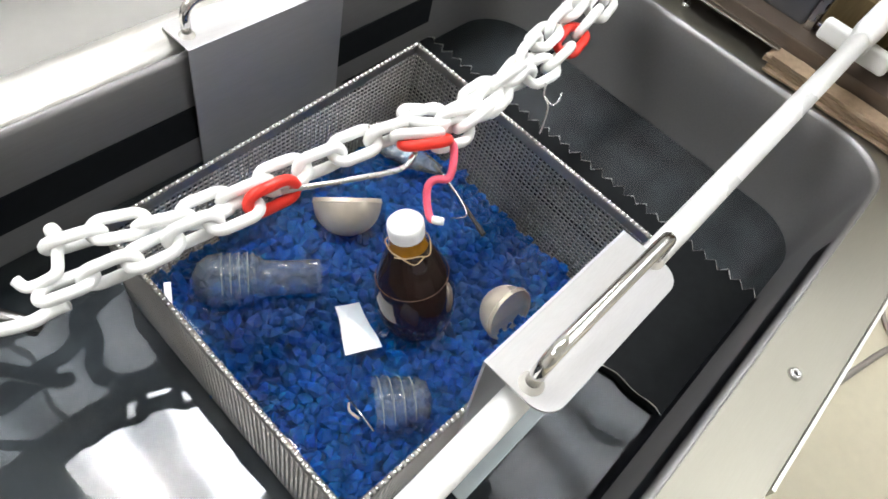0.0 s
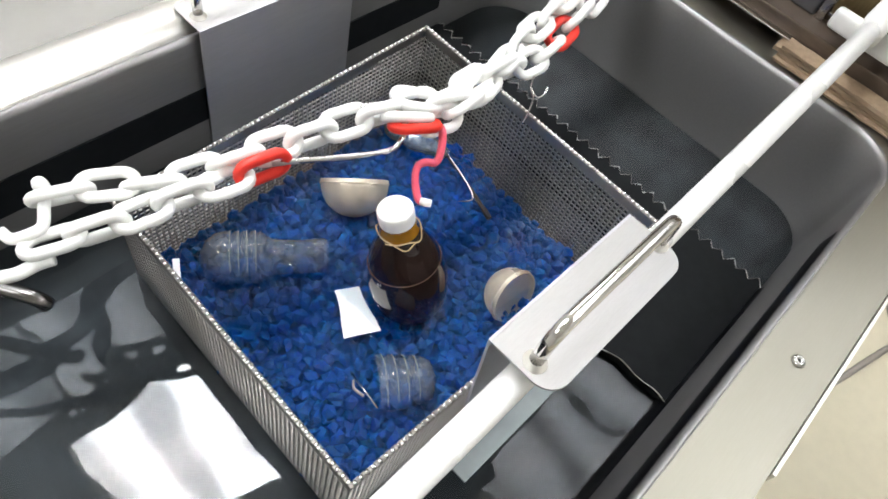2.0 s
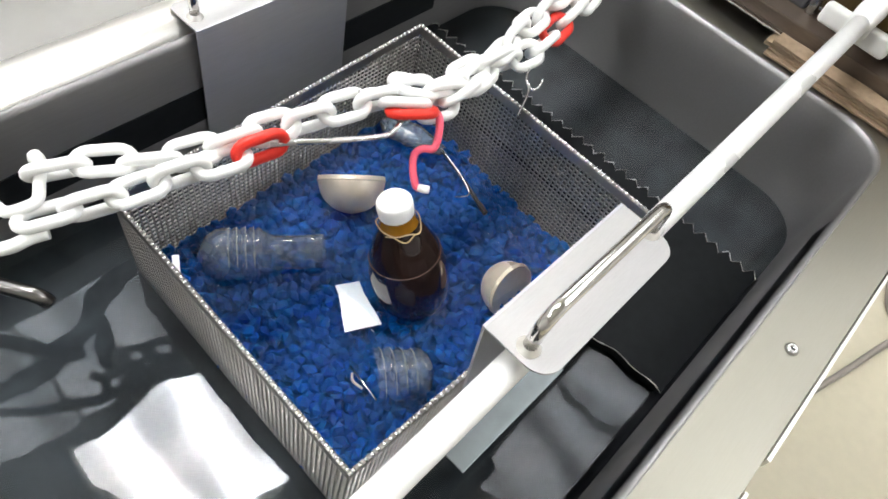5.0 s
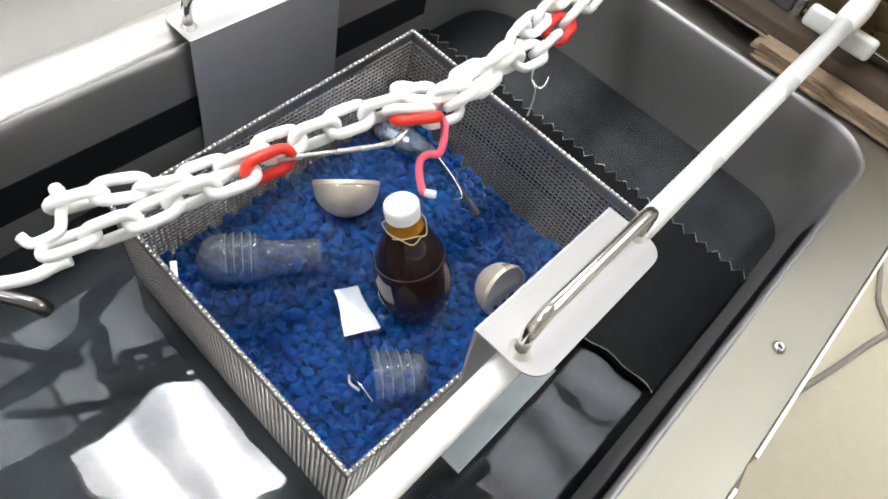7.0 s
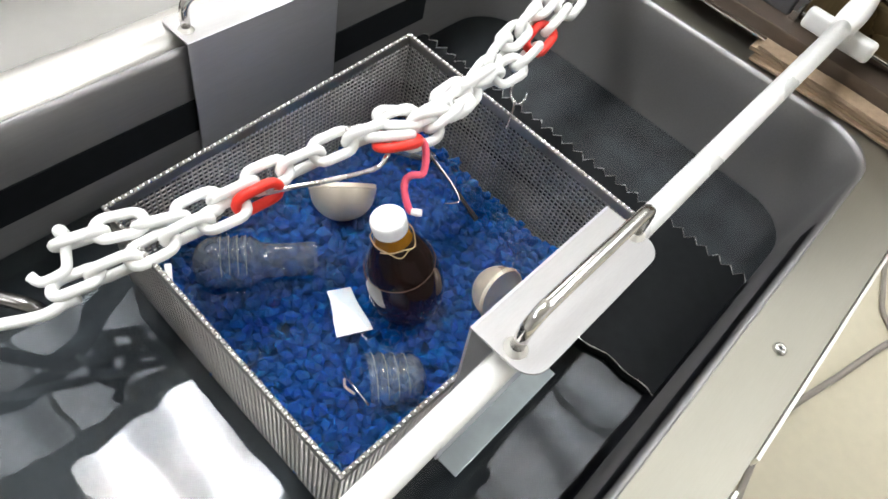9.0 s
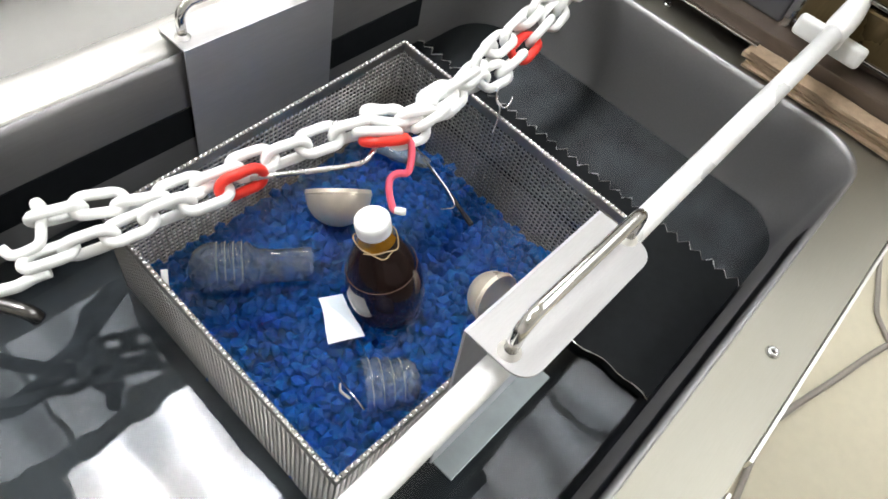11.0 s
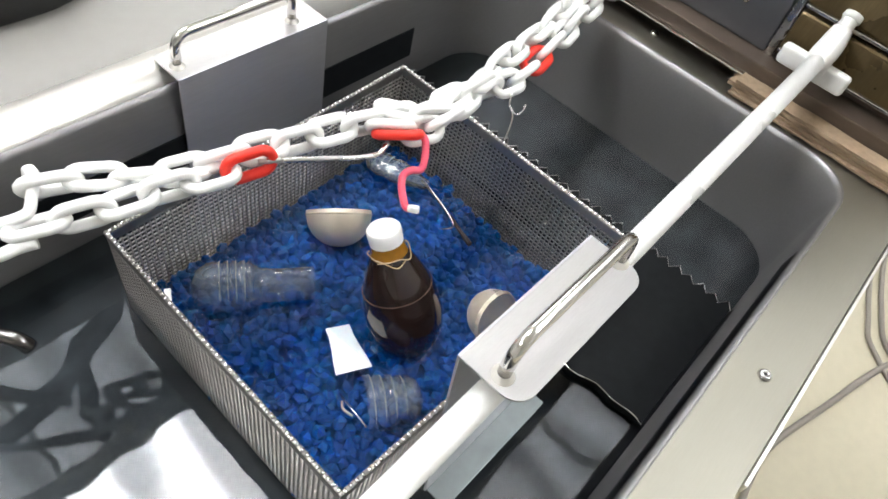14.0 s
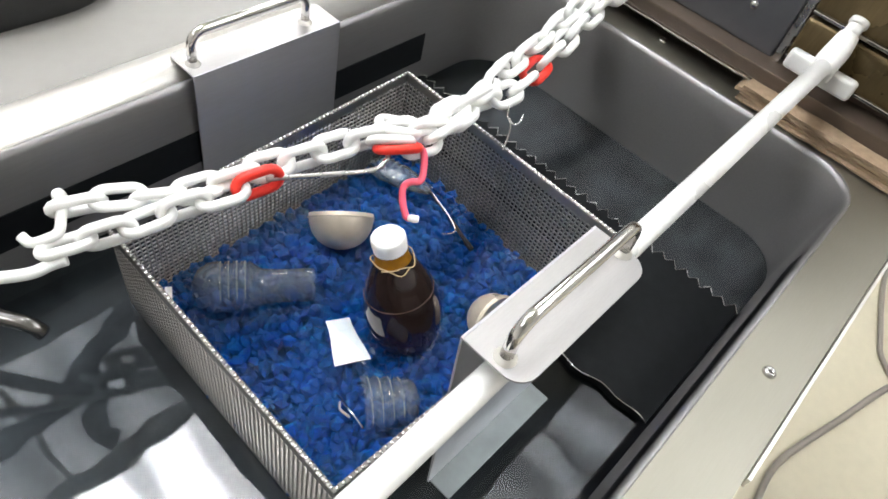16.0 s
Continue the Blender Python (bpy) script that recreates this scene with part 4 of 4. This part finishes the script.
CORD_ROWS = [
    (0.0, 0.2139, 0.1504, 0.0625, 2.44, 0.06, -3.02),
    (0.5, 0.2146, 0.1519, 0.0644, 2.55, 1.03, -2.86),
    (1.0, 0.2153, 0.1527, 0.066, 3.82, 1.73, -2.25),
    (1.5, 0.213, 0.1566, 0.0618, 5.56, 1.19, -0.75),
    (2.0, 0.21, 0.1649, 0.0514, 7.98, -0.33, 0.5),
    (2.5, 0.2079, 0.169, 0.047, 10.96, -1.29, 1.38),
    (3.0, 0.208, 0.1677, 0.0515, 10.33, -0.24, 1.99),
    (3.5, 0.2089, 0.1687, 0.0526, 9.44, 0.3, 2.39),
    (4.0, 0.2092, 0.169, 0.0543, 9.29, 1.39, 2.04),
    (6.5, 0.2201, 0.1605, 0.0614, 2.15, 1.43, -1.79),
    (7.0, 0.2186, 0.1588, 0.0623, 1.09, 1.27, -2.45),
    (7.5, 0.2196, 0.1587, 0.0587, 0.48, 0.15, -2.19),
    (8.0, 0.2194, 0.1584, 0.0569, 0.06, -0.42, -2.09),
    (8.5, 0.2175, 0.1617, 0.0496, 1.1, -2.83, -1.1),
    (9.0, 0.215, 0.1674, 0.0319, 7.25, -7.67, 2.47),
    (11.5, 0.2143, 0.1776, 0.0347, 2.45, 1.31, -0.49),
    (12.0, 0.2156, 0.1775, 0.0373, 2.92, 2.81, -0.93),
    (12.5, 0.2186, 0.1752, 0.0457, -1.02, 5.5, -2.27),
    (13.0, 0.2241, 0.1731, 0.0567, -1.06, 8.45, -1.37),
    (13.5, 0.2256, 0.1717, 0.0661, 2.06, 4.07, 0.34),
    (14.0, 0.2259, 0.1708, 0.068, 1.29, 3.39, -0.02),
    (14.5, 0.2265, 0.1697, 0.065, 1.89, 3.28, -0.34),
    (15.0, 0.2262, 0.1691, 0.0621, 2.51, 2.42, 0.13),
    (15.5, 0.2244, 0.1673, 0.0604, 1.52, 3.25, -0.15),
    (16.0, 0.2277, 0.1784, 0.042, 1.77, -0.22, 0.44),
]
BOTTLE_ROWS = [
    (0.0, 0.1792, 0.0958, -0.1, 1.65, -1.76, -3.8),
    (0.5, 0.1808, 0.0956, -0.0998, 1.4, -2.37, -3.38),
    (1.0, 0.1818, 0.0945, -0.0993, 0.34, -2.86, -2.54),
    (1.5, 0.1797, 0.0945, -0.0993, -0.17, -3.77, -1.8),
    (2.0, 0.1709, 0.1032, -0.0994, 2.53, -3.81, -1.45),
    (2.5, 0.1679, 0.1057, -0.0999, 2.26, -3.95, -1.4),
    (3.0, 0.1683, 0.1042, -0.0998, 1.68, -3.15, -1.75),
    (3.5, 0.1695, 0.1021, -0.0994, 0.41, -3.54, -1.41),
    (4.0, 0.169, 0.103, -0.0995, 0.74, -3.31, -1.12),
    (6.5, 0.1812, 0.0943, -0.0996, -0.13, -1.5, -0.38),
    (7.0, 0.1792, 0.0947, -0.0998, 0.26, -0.44, -0.26),
    (7.5, 0.1788, 0.0955, -0.1006, 1.47, 0.54, -0.04),
    (8.0, 0.18, 0.0965, -0.1008, 2.39, 0.23, 0.59),
    (8.5, 0.1794, 0.0975, -0.1006, 2.57, -2.46, 0.21),
    (9.0, 0.1782, 0.0998, -0.1009, 4.2, -6.93, 0.69),
    (11.5, 0.1666, 0.1113, -0.1011, 5.51, -3.25, 1.53),
    (12.0, 0.167, 0.1076, -0.101, 3.29, -2.65, 1.34),
    (12.5, 0.1679, 0.1066, -0.1002, 2.58, -1.19, 0.92),
    (13.0, 0.1749, 0.0985, -0.0993, -1.16, -0.2, 1.08),
    (13.5, 0.1817, 0.093, -0.0987, -5.37, 0.69, 0.97),
    (14.0, 0.1821, 0.0899, -0.0987, -7.01, 1.89, 0.61),
    (14.5, 0.1795, 0.0893, -0.0994, -6.07, 3.33, 0.76),
    (15.0, 0.1787, 0.0904, -0.0995, -4.59, 2.96, 1.42),
    (15.5, 0.1803, 0.0903, -0.1, -3.2, 1.42, 2.55),
    (16.0, 0.1767, 0.0942, -0.101, -0.27, -1.3, 4.05),
]


def motions():
    for ob in (basket, gravel, *(o for o in loose if o is not tag)):
        walk(ob, [(t, pose(x, y, z)) for t, x, y, z in BASKET_ROWS])
    walk(tag, [(t, pose(x, y, 0.0)) for t, x, y in TAG_ROWS])
    wire_hook, cord, small_hook = hung
    for ob in (chain, wire_hook):
        walk(ob, [(t, pose(*r)) for t, *r in CHAIN_ROWS])
    walk(cord, [(t, pose(*r)) for t, *r in CORD_ROWS])
    bends = [(t, pose(0, 0, 0, *r)) for t, *r in BEND_ROWS]
    walk(small_hook, [(t, pose(*r) @ m) for (t, *r), (_, m) in zip(CHAIN_ROWS, bends)])
    # the far run of the chain swings about the knot
    for link in chain.children:
        base = link.matrix_basis.copy()
        if base.translation.x > .045:
            walk(link, [(t, m @ base) for t, m in bends])
    walk(bottle, [(t, pose(*r)) for t, *r in BOTTLE_ROWS])


motions()
